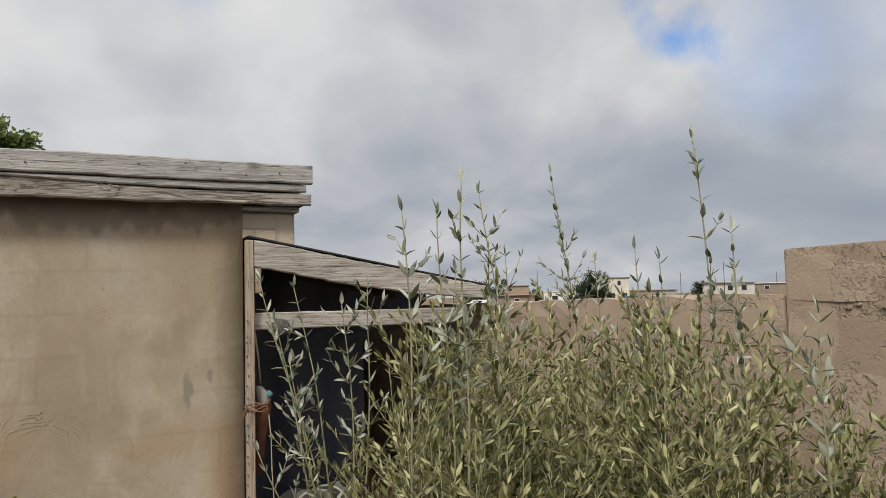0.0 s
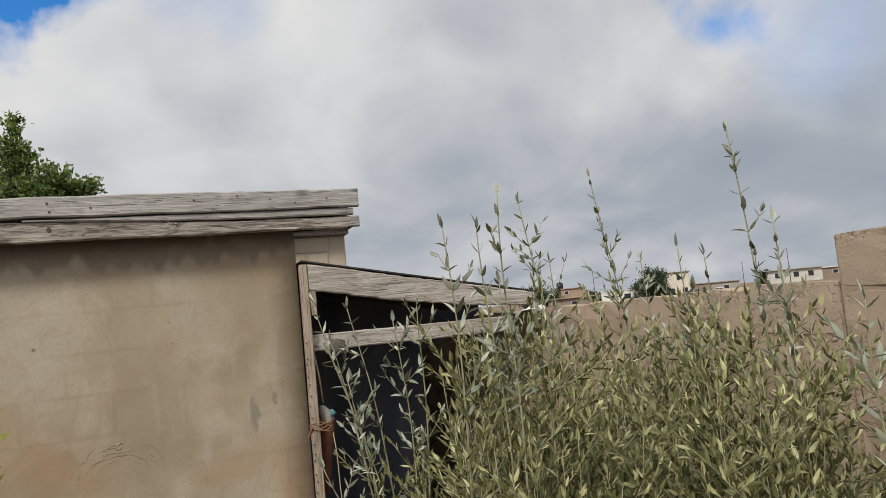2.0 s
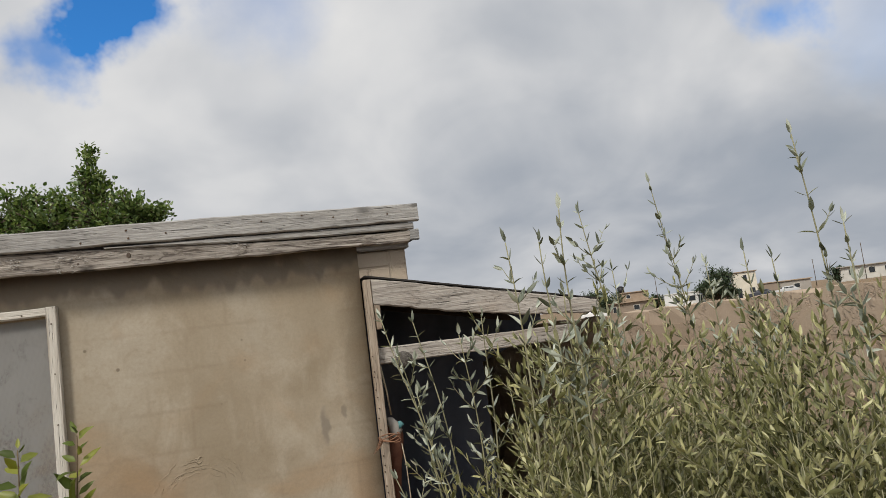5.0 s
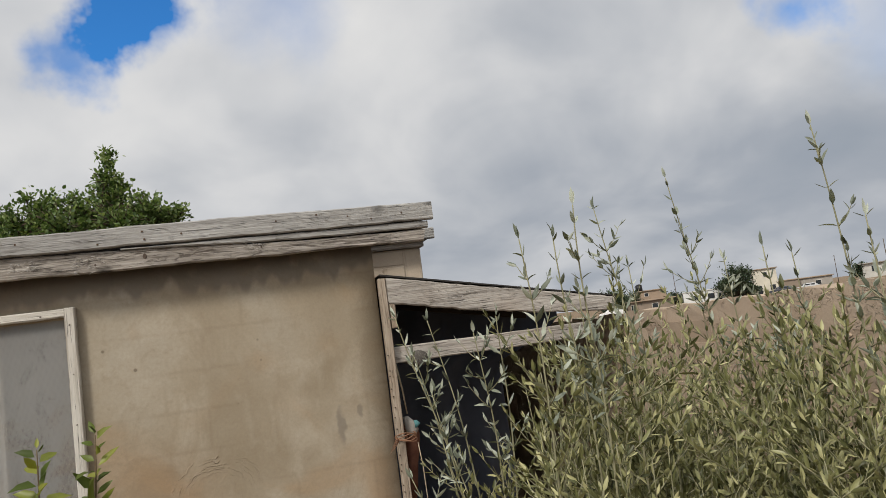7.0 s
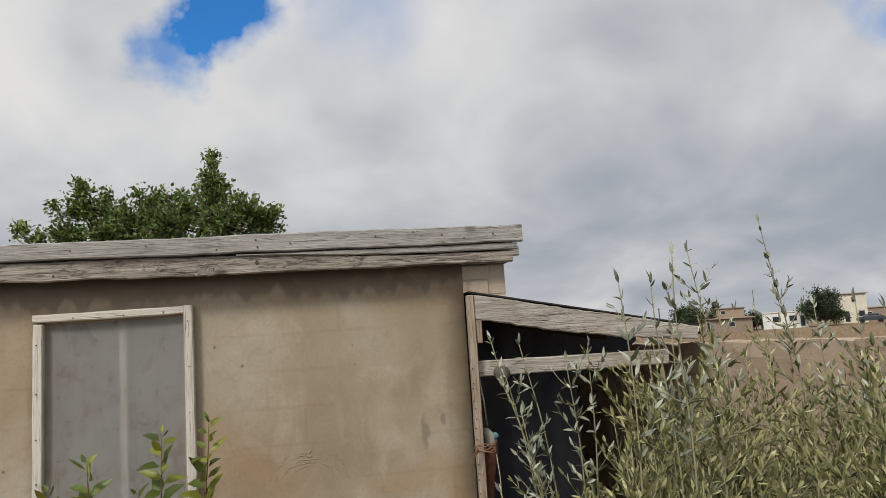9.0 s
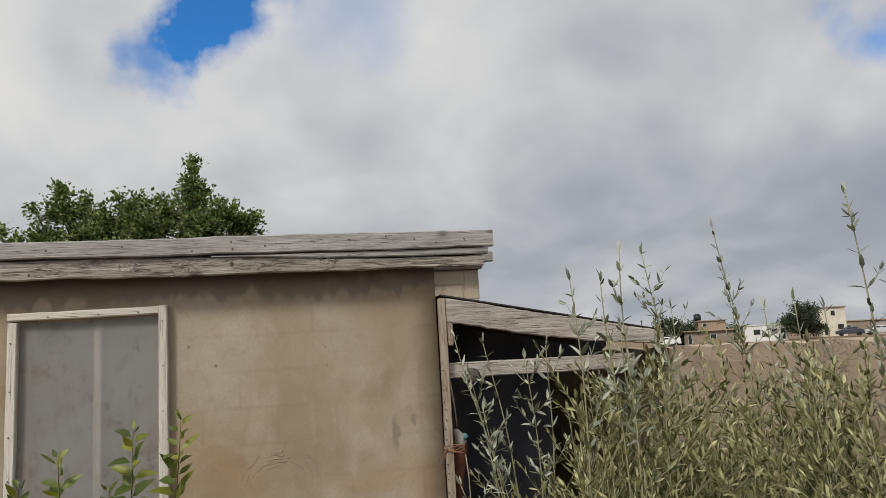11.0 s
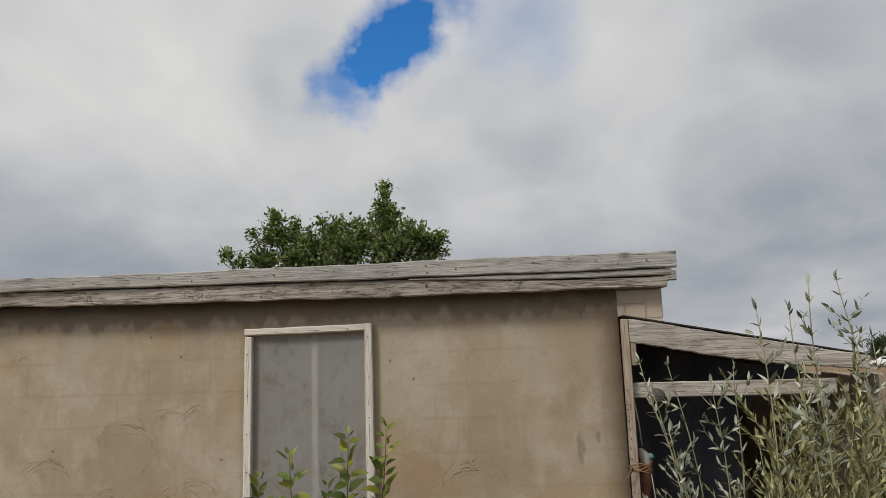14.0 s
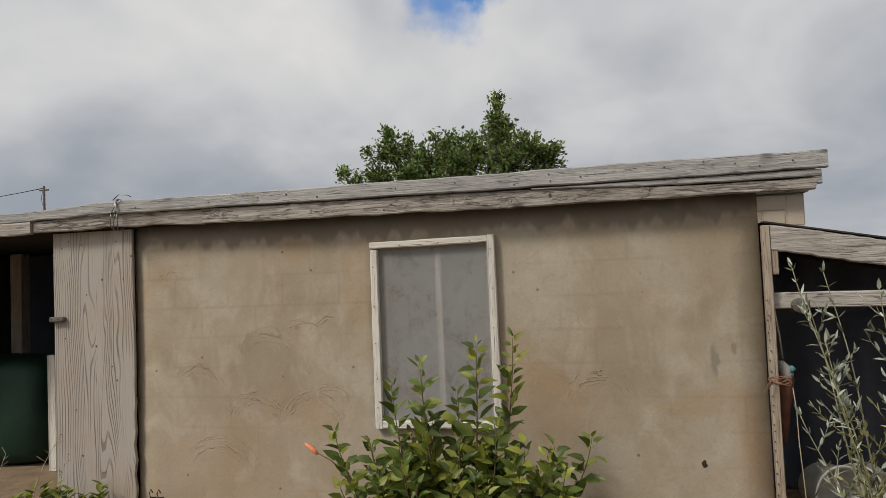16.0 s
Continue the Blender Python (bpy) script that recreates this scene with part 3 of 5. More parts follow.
class Leaves:
    def __init__(self):
        self.p, self.d, self.u, self.s = [], [], [], []

    def add(self, p, d, up, s):
        self.p.append(p), self.d.append(d), self.u.append(up), self.s.append(s)

    def build(self, name, shape, mat, parent, label=""):
        tv, tf = shape
        p, s = np.array(self.p, float), np.array(self.s, float)[:, None]
        x, y, z = frames_for(np.array(self.d, float), np.array(self.u, float))
        vs = (p[:, None] + s[:, None] * (tv[None, :, 0:1] * x[:, None] + tv[None, :, 1:2] * y[:, None] + tv[None, :, 2:3] * z[:, None])).reshape(-1, 3)
        n = len(tv)
        fs = [tuple(i + k * n for i in q) for k in range(len(p)) for q in tf]
        ob = pydata(name, vs, fs, mat, parent, label, True)
        ob["kind"] = "stuff"
        return ob

    def singles(self, name, meshes, parent, rng):
        if not self.p:
            return
        x, y, z = frames_for(np.array(self.d, float), np.array(self.u, float))
        inv = parent_world(parent).inverted()
        for k in range(len(self.p)):
            ob = new(name, rng.choice(meshes))
            ob.parent = parent
            ob.matrix_parent_inverse = inv
            m = Matrix((x[k] * self.s[k], y[k] * self.s[k], z[k] * self.s[k])).transposed().to_4x4()
            m.translation = Vector(self.p[k])
            ob.matrix_basis = m


def leaf_meshes(prefix, mat, shapes):
    out = []
    for k, (v, f) in enumerate(shapes):
        me = bpy.data.meshes.new(prefix)
        me.from_pydata([tuple(q) for q in v], [], f)
        me.polygons.foreach_set("use_smooth", [True] * len(me.polygons))
        me.materials.append(mat)
        out.append(me)
    return out


# ---------------- ground ----------------
def smooth01(a, b, x):
    t = min(1.0, max(0.0, (x - a) / (b - a)))
    return t * t * (3 - 2 * t)


def ground_z(x, y):
    r = math.hypot(x, y)
    z = -2.15 * min(1.0, max(0.0, (r - 9) / 118))
    if r > 60 and y > 0:
        z += 1.35 * smooth01(41.5, 46.5, math.degrees(math.atan2(x, y))) * smooth01(60, 125, r)
    if r > 190:
        z -= 0.012 * (r - 190)
    return z


def build_ground():
    radii = [0.0] + [0.6 * 1.155 ** i for i in range(1, 63)]
    seg = 120
    verts, faces = [(0, 0, 0)], []
    for r in radii[1:]:
        for k in range(seg):
            a = 2 * math.pi * k / seg
            x, y = r * math.sin(a), r * math.cos(a)
            rough = 0.02 if r < 12 else min(0.25, 0.02 + (r - 12) * 0.004)
            verts.append((x, y, ground_z(x, y) - rough * 0.5 + rough * noise.noise(Vector((x * 0.35, y * 0.35, 1.5)))))
    for k in range(seg):
        faces.append((0, 1 + (k + 1) % seg, 1 + k))
    for i in range(len(radii) - 2):
        a, b = 1 + i * seg, 1 + (i + 1) * seg
        for k in range(seg):
            faces.append((a + k, a + (k + 1) % seg, b + (k + 1) % seg, b + k))
    g = pydata("ground", verts, faces, SOIL, None, "", True)
    tagged(g, "dry brown soil with patches of weeds", "ground", kind="structure")


build_ground()


# ---------------- shed ----------------
shed = thing("shed", (-1.2, 4.2, 0), "low mud-coloured plastered shed with weathered timber roof edge", "shed")


def wall_with_hole(name, x0, x1, z0, z1, hole, y0, y1, mat, parent, label=""):
    xs = sorted({x0, x1, hole[0], hole[1]} | {round(x0 + (x1 - x0) * i / 24, 3) for i in range(1, 24)})
    zs = sorted({z0, z1, hole[2], hole[3]} | {round(z0 + (z1 - z0) * i / 12, 3) for i in range(1, 12)})
    bm = bmesh.new()
    grid = {}

    def vert(i, k, side):
        if (i, k, side) not in grid:
            x, z = xs[i], zs[k]
            bulge = 0.0
            if side == 0 and x0 < x < x1:
                bulge = noise.noise(Vector((x * 1.1, 3.3, z * 1.3))) * 0.006
            grid[i, k, side] = bm.verts.new((x, (y0 + bulge) if side == 0 else y1, z))
        return grid[i, k, side]

    solid = lambda i, k: 0 <= i < len(xs) - 1 and 0 <= k < len(zs) - 1 and not (hole[0] - 1e-6 <= xs[i] < hole[1] - 1e-6 and hole[2] - 1e-6 <= zs[k] < hole[3] - 1e-6)
    for i in range(len(xs) - 1):
        for k in range(len(zs) - 1):
            if not solid(i, k):
                continue
            bm.faces.new((vert(i, k, 0), vert(i + 1, k, 0), vert(i + 1, k + 1, 0), vert(i, k + 1, 0)))
            bm.faces.new((vert(i, k, 1), vert(i, k + 1, 1), vert(i + 1, k + 1, 1), vert(i + 1, k, 1)))
            for (di, dk), (a, b) in {(-1, 0): ((i, k), (i, k + 1)), (1, 0): ((i + 1, k), (i + 1, k + 1)),
                                     (0, -1): ((i, k), (i + 1, k)), (0, 1): ((i, k + 1), (i + 1, k + 1))}.items():
                if not solid(i + di, k + dk):
                    bm.faces.new((vert(*a, 0), vert(*b, 0), vert(*b, 1), vert(*a, 1)))
    return part(name, bm, mat, parent, label, True)


WX0, WX1, WZ0, WZ1 = -1.455, -0.742, 0.63, 1.705     # window opening
front = wall_with_hole("front_wall", -3.24, 0.79, -0.1, 1.95, (WX0, WX1, WZ0, WZ1), 4.15, 4.33, PLASTER, shed, "tan mud plaster with trowel marks, stains and a darker top band")
part("side_wall", box_bm((0.60, 4.335, -0.1), (0.79, 6.6, 1.95), 0.01), PLASTER, shed)
# inner wall, end wall and soffit coloured near black to read as shaded
part("inner_wall", box_bm((-3.42, 4.335, -0.1), (-3.24, 6.6, 1.95), 0.01), SHADE_DARK, shed)
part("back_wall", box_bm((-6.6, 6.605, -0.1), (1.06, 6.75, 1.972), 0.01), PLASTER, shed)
part("end_wall", box_bm((-6.75, 4.1, -0.1), (-6.605, 6.75, 1.974), 0.01), SHADE_DARK, shed)
part("shed_floor", box_bm((-6.6, 4.2, -0.1), (0.6, 6.6, 0.03), 0.01), SOIL, shed)
part("roof", box_bm((-6.82, 4.062, 1.975), (0.785, 6.9, 2.055), 0.01, 20, 0.006, 4), ROOFING, shed, "dark roofing boards")
part("roof_edge", box_bm((0.79, 4.062, 1.975), (1.03, 4.34, 2.052), 0.006), ROOFING, shed)
part("soffit", box_bm((-6.6, 4.064, 1.952), (1.0, 4.33, 1.972), 0.003), SHADE_DARK, shed)

beam("fascia_board", [(-3.25, 2.04, 2.127), (-2.4, 2.034, 2.117), (-0.8, 2.020, 2.113), (-0.3, 2.018, 2.117), (0.3, 2.014, 2.116), (1.121, 2.012, 2.108)], 3.985, 4.022, GREY_WOOD, shed,
     "silver-grey split fascia board", 0.005, 3)
beam("fascia_board", [(-2.62, 1.938, 2.033), (-0.8, 1.911, 2.014), (-0.3, 1.909, 2.003), (0.1, 1.907, 1.982), (0.5, 1.906, 1.968), (1.06, 1.902, 1.966)], 4.01, 4.045, FASCIA_WOOD, shed, "knotty pale fascia board", 0.006, 8, (0.0, 0.012))
beam("fascia_strip", [(-0.45, 2.004, 2.012), (0.1, 1.985, 2.010), (0.5, 1.975, 2.010), (1.09, 1.972, 2.009)], 3.998, 4.03, GREY_WOOD, shed, "", 0.003, 12)
beam("fascia_board", [(-3.95, 1.945, 2.03), (-3.2, 1.948, 2.05), (-2.6, 1.938, 2.03)], 4.016, 4.048, FASCIA_WOOD, shed, "chipped pale fascia board", 0.010, 15)
beam("fascia_board", [(-3.97, 2.025, 2.098), (-3.6, 2.035, 2.112), (-3.26, 2.045, 2.125)], 3.988, 4.02, GREY_WOOD, shed, "", 0.007, 17)
beam("fascia_board", [(-6.8, 1.92, 2.02), (-4.2, 1.94, 2.028), (-3.97, 1.938, 2.03)], 4.004, 4.04, TAN_WOOD, shed, "", 0.006, 19)
beam("fascia_board", [(-6.8, 2.02, 2.07), (-4.2, 2.03, 2.098), (-3.98, 2.028, 2.10)], 4.004, 4.036, GREY_WOOD, shed, "", 0.006, 22)
# the fascia's return along the open side
part("side_fascia", box_bm((1.035, 4.05, 1.975), (1.075, 4.34, 2.09), 0.006, 6, 0.003, 5), GREY_WOOD, shed)

# raised rear part of the shed: a pier of raw blocks, its wall plate and roof edge
for a, b in (((0.85, 5.252, 1.892), (1.184, 5.43, 2.003)), ((1.197, 5.255, 1.78), (1.312, 5.43, 2.003)), ((0.85, 5.254, 1.70), (1.034, 5.43, 1.879)), ((1.046, 5.25, 1.70), (1.185, 5.43, 1.881)),
             ((1.197, 5.252, 1.58), (1.310, 5.43, 1.768)), ((0.85, 5.252, 1.5), (1.185, 5.43, 1.688))):
    part("block", box_bm(a, b, 0.006, 0, 0.003, int(a[2] * 100 + a[0] * 10)), PIER_BLOCK, shed)
part("block_bed", box_bm((0.845, 5.2575, -0.1), (1.304, 5.42, 2.004), 0.0), PIER_BLOCK, shed)
part("wall_plate", box_bm((0.85, 5.205, 2.008), (1.335, 5.45, 2.044), 0.005, 6, 0.003, 7), TAN_WOOD, shed, "pale timber plate on raw blocks")
beam("rear_fascia", [(0.80, 2.05, 2.122), (1.40, 2.048, 2.126)], 5.12, 5.16, GREY_WOOD, shed, "", 0.004, 27)
part("rear_roof", box_bm((0.795, 5.165, 2.06), (1.385, 6.9, 2.105), 0.006), ROOFING, shed)

# nail heads, knots and splinters on the roof boards
def disc(name, x, y, z, r, mat, parent, flat=1.0, depth=0.006, label=""):
    bm = bmesh.new()
    bmesh.ops.create_cone(bm, cap_ends=True, segments=10, radius1=r, radius2=r * 0.8, depth=depth, matrix=pose(x, y, z, 90))
    for v in bm.verts:
        v.co.x = x + (v.co.x - x) * flat * (1 + 0.2 * noise.noise(Vector((v.co.x * 90, v.co.z * 90, 2))))
    return part(name, bm, mat, parent, label)


for x, z in ((0.661, 2.068), (0.294, 2.076), (0.785, 2.045), (-0.165, 2.058), (-0.337, 2.046), (-0.345, 2.085), (-0.548, 2.040), (-1.272, 2.068), (-1.79, 2.055), (-2.0, 2.085), (-2.55, 2.07), (-3.1, 2.07), (0.95, 2.062), (0.50, 2.09), (-0.9, 2.075)):
    disc("nail", x, 3.985, z, 0.0055, IRON, shed)
for x, z, r in ((-0.345, 1.966, 0.016), (0.21, 1.955, 0.008), (-1.36, 1.945, 0.009), (-0.57, 1.945, 0.007)):
    disc("knot", x, 4.010, z, r, KNOT, shed, 0.7)
splint = random.Random(66)
for cx, cz, n, w in ((-0.87, 1.966, 26, 0.055), (-0.60, 1.962, 16, 0.06), (0.17, 1.955, 14, 0.045), (-1.75, 1.965, 22, 0.10), (-2.5, 1.985, 26, 0.09), (-0.62, 1.925, 10, 0.05)):
    tb = Tubes()
    for k in range(n):
        x, z, a, L = cx + splint.uniform(-w, w), cz + splint.uniform(-0.022, 0.022), splint.uniform(-0.9, 0.9) + splint.choice((0, 3.14)), splint.uniform(0.012, 0.034)
        d = Vector((math.cos(a) * L, 0, math.sin(a) * L * 0.6))
        tb.add([(x, 4.012, z), (x + d.x * 0.5, 4.003 - splint.uniform(0, 0.006), z + d.z * 0.5 + 0.003), (x + d.x, 4.006, z + d.z)], 0.0017, 0.0007, 4)
    tb.build("splinters", SPLINTER, shed, "raised grey splinters round a knot")["kind"] = "stuff"

# window
win = part("window", box_bm((WX0 - 0.001, 4.20, WZ0), (WX0 + 0.03, 4.27, WZ1), 0.003), CASING_V, shed, "tall screened window with peeling white wooden casing")


def upright(name, x0, x1, z0, z1, y0, y1, mat, parent, label="", seed=1, lean=0.0, jit=0.003):
    bm = box_bm((-(x1 - x0) / 2, y0, z0), ((x1 - x0) / 2, y1, z1), 0.004, 14, jit, seed)
    for v in bm.verts:
        v.co.x += lean * (v.co.z - z0) / (z1 - z0)
    ob = part(name, bm, mat, parent, label)
    ob.location.x = (x0 + x1) / 2
    return ob


upright("casing_board", -1.502, -1.455, 0.585, 1.705, 4.108, 4.144, CASING_V, win, "", 2, 0.004)
upright("casing_board", -0.745, -0.697, 0.60, 1.764, 4.105, 4.144, CASING_V, win, "", 5, -0.004)
beam("casing_board", [(-1.50, 1.714, 1.756), (-0.747, 1.719, 1.763)], 4.108, 4.144, CASING_H, win, "", 0.004, 33)
beam("casing_board", [(-1.453, 0.588, 0.636), (-0.751, 0.592, 0.638)], 4.110, 4.144, CASING_H, win, "", 0.004, 35)
upright("mullion", -1.096, -1.058, WZ0, WZ1, 4.18, 4.215, CASING_V, win, "", 7)
part("sash_jamb", box_bm((WX1 - 0.03, 4.20, WZ0), (WX1 + 0.001, 4.27, WZ1), 0.003), CASING_V, win)
part("pane", box_bm((WX0 + 0.03, 4.23, WZ0), (-1.077, 4.236, WZ1), 0.0), DULL_GLASS, win, "dusty grey glass")
part("pane", box_bm((-1.075, 4.23, WZ0), (WX1 - 0.03, 4.236, WZ1), 0.0), DULL_GLASS, win, "dusty grey glass")
bm = bmesh.new()
bmesh.ops.create_grid(bm, x_segments=14, y_segments=20, size=0.5)
for v in bm.verts:
    x, z = WX0 - 0.004 + (v.co.x + 0.5) * (WX1 - WX0 + 0.008), WZ0 - 0.004 + (v.co.y + 0.5) * (WZ1 - WZ0 + 0.008)
    v.co = (x, 4.146 + 0.004 * noise.noise(Vector((x * 3, z * 3, 1))) + 0.004, z)
part("insect_screen", bm, SCREEN, win, "sagging grey insect screen", True)

# plywood strip beside the open bay
bm = box_bm((-0.325, 4.10, 0.06), (0.325, 4.125, 1.943), 0.003, 18, 0.003, 41)
ply = part("plywood_panel", bm, PLYWOOD, shed, "grey weathered plywood strip with raised grain")
ply.location.x = -3.548
for v in ply.data.vertices:
    if v.co.x > 0.3:
        v.co.x -= 0.02 * smooth01(1.1, 0.3, v.co.z) * (0.6 + 0.4 * math.sin(v.co.z * 31))
latch = part("wooden_latch", box_bm((-3.885, 4.06, 1.315), (-3.765, 4.098, 1.352), 0.008, 3, 0.004, 3), POLE_WOOD, shed, "small worn wooden turn latch")

# wire loop round the roof edge
tb = Tubes()
for k in range(3):
    ang = np.linspace(0, 2 * np.pi, 22)
    tb.add(np.stack([-3.27 + 0.012 * k + 0.02 * np.sin(ang * 2 + k), 4.02 - 0.062 * np.cos(ang), 2.035 + 0.108 * np.sin(ang)], 1), 0.004, 0.004)
tb.add([(-3.26, 3.965, 2.13), (-3.21, 3.96, 2.165), (-3.15, 3.965, 2.158), (-3.12, 3.97, 2.145)], 0.004, 0.003)
tb.build("wire_loop", WIRE, shed, "twisted wire tied round the roof edge")

# bent iron ends sticking out of the plaster
for x in (-3.12, -3.06):
    tb = Tubes()
    tb.add([(x, 4.155, 0.10), (x - 0.005, 4.10, 0.115), (x, 4.085, 0.15), (x + 0.012, 4.085, 0.175), (x + 0.024, 4.09, 0.15)], 0.005, 0.004, 6)
    tb.build("iron_hook", IRON, shed)
# pit drawn as a small dark lump, the hollow's shade in its colour
bm = sack_bm([(0.433, 0.385, 0.006, 0.003), (0.436, 0.397, 0.016, 0.005), (0.43, 0.412, 0.012, 0.005), (0.438, 0.424, 0.007, 0.003)], 4.149, 9, 2)
part("plaster_hole", bm, SHADE_DARK, shed, "pit in the plaster, its shade put in as a dark lump")

# nails
for k, (x, z) in enumerate([(-1.48, 1.6), (-1.478, 1.35), (-1.48, 1.12), (-1.479, 0.9), (-1.48, 0.72), (-0.726, 1.68), (-0.724, 1.44), (-0.726, 1.2), (-1.3, 1.73), (-1.05, 1.732), (-0.85, 1.733),
                           (-3.74, 1.88), (-3.63, 1.85), (-3.35, 1.86), (-3.30, 1.6), (-3.6, 1.5), (-3.78, 1.2), (-3.4, 1.0), (-3.7, 0.7)]):
    bm = bmesh.new()
    bmesh.ops.create_cone(bm, cap_ends=True, segments=8, radius1=0.0038, radius2=0.003, depth=0.006,
                          matrix=pose(x, 4.104 if x > -2 else 4.097, z, 90))
    part("nail", bm, IRON, win if x > -2 else ply)


# ---------------- lean-to ----------------
lean = thing("lean_to", (1.5, 4.15, 0), "open-fronted lean-to of weathered planks beside the shed", "lean-to")
upright("corner_post", 0.797, 0.838, -0.05, 1.73, 4.09, 4.147, POST_WOOD, lean, "reddish weathered post studded with nails", 51, 0.0, 0.003)
beam("rafter", [(0.84, 1.588, 1.732), (1.3, 1.502, 1.641), (1.75, 1.43, 1.553), (1.95, 1.41, 1.51), (2.17, 1.392, 1.468)], 4.095, 4.135, TAN_WOOD, lean, "split grey rafter plank, jagged underneath", 0.008, 54, (0, 0.01), 0.04)
beam("rail", [(0.845, 1.264, 1.353), (1.4, 1.262, 1.35), (2.0, 1.258, 1.346)], 4.14, 4.178, TAN_WOOD, lean, "", 0.004, 58)
bm = bmesh.new()
for k, (y, r) in enumerate(((4.092, 0.036), (4.098, 0.041), (4.13, 0.043), (4.6, 0.042), (5.0, 0.040))):
    ring = [bm.verts.new((0.975 + r * 1.05 * math.cos(a) * (1 + 0.06 * math.sin(3 * a)), y, 1.278 + r * math.sin(a))) for a in [2 * math.pi * i / 16 for i in range(16)]]
    if k:
        for i in range(16):
            bm.faces.new((last[i], last[(i + 1) % 16], ring[(i + 1) % 16], ring[i]))
    else:
        bm.faces.new(ring)
    last = ring
bm.faces.new(last[::-1])
part("round_pole", bm, POLE_WOOD, lean, "end of a round grey pole resting by the rail", True)
upright("nailing_block", 0.842, 0.875, 1.455, 1.59, 4.10, 4.14, POST_WOOD, lean, "", 60)
bm = box_bm((0, 4.098, -0.004), (1.40, 6.6, 0.004), 0.0, 16, 0.004, 9)
for v in bm.verts:
    v.co.z += 1.748 - 0.197 * v.co.x + 0.004 * noise.noise(Vector((v.co.x * 5, v.co.y * 4, 3)))
    v.co.x += 0.81
part("roof_sheet", bm, ROOFING, lean, "dark sheet roof")
for y in (4.7, 5.5, 6.3):
    b2 = beam("inner_rafter", [(0.84, 1.60, 1.725), (1.84, 1.402, 1.527)], y, y + 0.05, SHADE_DARK, lean, "", 0.004, int(y * 10))
part("back_panel", box_bm((1.065, 6.605, -0.1), (2.24, 6.68, 1.38), 0.01), PLASTER, lean)
nailr = random.Random(77)
for k in range(22):
    bm = bmesh.new()
    z = 0.15 + k * 0.055
    bmesh.ops.create_cone(bm, cap_ends=True, segments=7, radius1=0.004, radius2=0.003, depth=0.010, matrix=pose(0.801 + nailr.uniform(-0.004, 0.004), 4.086, z + nailr.uniform(-0.02, 0.02), 90))
    part("nail", bm, IRON, lean)

# dark navy sheet added inside, its colour standing for the interior's shade
bm = bmesh.new()
bmesh.ops.create_grid(bm, x_segments=40, y_segments=14, size=0.5)
for v in bm.verts:
    z = (v.co.y + 0.5) * 1.75
    x = 0.82 + (v.co.x + 0.5) * (0.93 + 0.46 * smooth01(1.16, 1.3, z))
    z = min(z, 1.715 - 0.2 * (x - 0.81))
    v.co = (x, 5.08 + 0.05 * math.sin(x * 19) * (1 - 0.3 * z) + 0.04 * noise.noise(Vector((x * 4, z * 3, 0))), z)
tagged(part("tarpaulin", bm, SHADE_SHEET, None, "", True), "added dark navy sheet standing for the lean-to's inner shade", "tarpaulin")

# pale tubs on their side on the lean-to floor
def tub(x, y, z, r, turn):
    t = thing("plastic_tub", (x, y, 0), "dusty pale plastic tub lying in the lean-to", "tub", "tubs in the lean-to")
    prof = [(0.0, r * 0.78), (0.012, r * 0.82), (r * 1.3, r * 0.97), (r * 1.34, r * 1.04), (r * 1.38, r * 1.0), (r * 1.3, r * 0.9), (0.03, r * 0.74)]
    q = pose(x, y, z, 90, 0, turn)
    bm = bmesh.new()
    rings = [[bm.verts.new(q @ Vector((rr * math.cos(a), rr * math.sin(a), h - r * 0.7))) for a in [2 * math.pi * i / 24 for i in range(24)]] for h, rr in prof]
    for a, b in zip(rings, rings[1:]):
        for i in range(24):
            bm.faces.new((a[i], a[(i + 1) % 24], b[(i + 1) % 24], b[i]))
    bm.faces.new(rings[0][::-1]), bm.faces.new(rings[-1])
    part("tub_wall", bm, TUB, t, "", True)
    tb = Tubes()
    tb.add([q @ Vector((r * 1.02 * math.cos(a), r * 1.02 * math.sin(a), r * 0.6 + 0.10 * math.sin(a))) for a in np.linspace(0, math.pi, 14)], 0.004, 0.004, 5)
    tb.build("handle", WIRE, t, "bent wire handle")


tub(1.17, 4.52, 0.17, 0.165, 20)
tub(1.40, 4.70, 0.15, 0.145, -35)

# bundle tied to the post
bundle = thing("cloth_bundle", (0.88, 4.11, 0.75), "faded brown cloth bag with white top tied to a post", "bag")


part("bag", sack_bm([(0.862, 0.52, 0.016, 0.02), (0.868, 0.6, 0.028, 0.035), (0.875, 0.72, 0.037, 0.045), (0.885, 0.80, 0.045, 0.05), (0.892, 0.87, 0.047, 0.05), (0.888, 0.93, 0.036, 0.04)], 4.20), SACK, bundle, "", True)
part("bag_top", sack_bm([(0.89, 0.87, 0.02, 0.02), (0.895, 0.90, 0.034, 0.024), (0.885, 0.94, 0.032, 0.022), (0.868, 0.975, 0.014, 0.012)], 4.165, seed=4), WHITE_CLOTH, bundle, "white cloth", True)
part("bag_corner", sack_bm([(0.912, 0.912, 0.010, 0.006), (0.925, 0.93, 0.016, 0.008), (0.915, 0.95, 0.008, 0.005)], 4.15, 9, 6), TEAL_CLOTH, bundle, "teal printed corner", True)
tb = Tubes()
for k in range(5):
    a = np.linspace(0, 2 * np.pi, 20)
    tb.add(np.stack([0.838 + 0.058 * np.cos(a) + 0.01, 4.118 + 0.048 * np.sin(a), 0.862 + 0.008 * k + 0.010 * np.sin(a * 2 + k * 1.3)], 1), 0.0028, 0.0028)
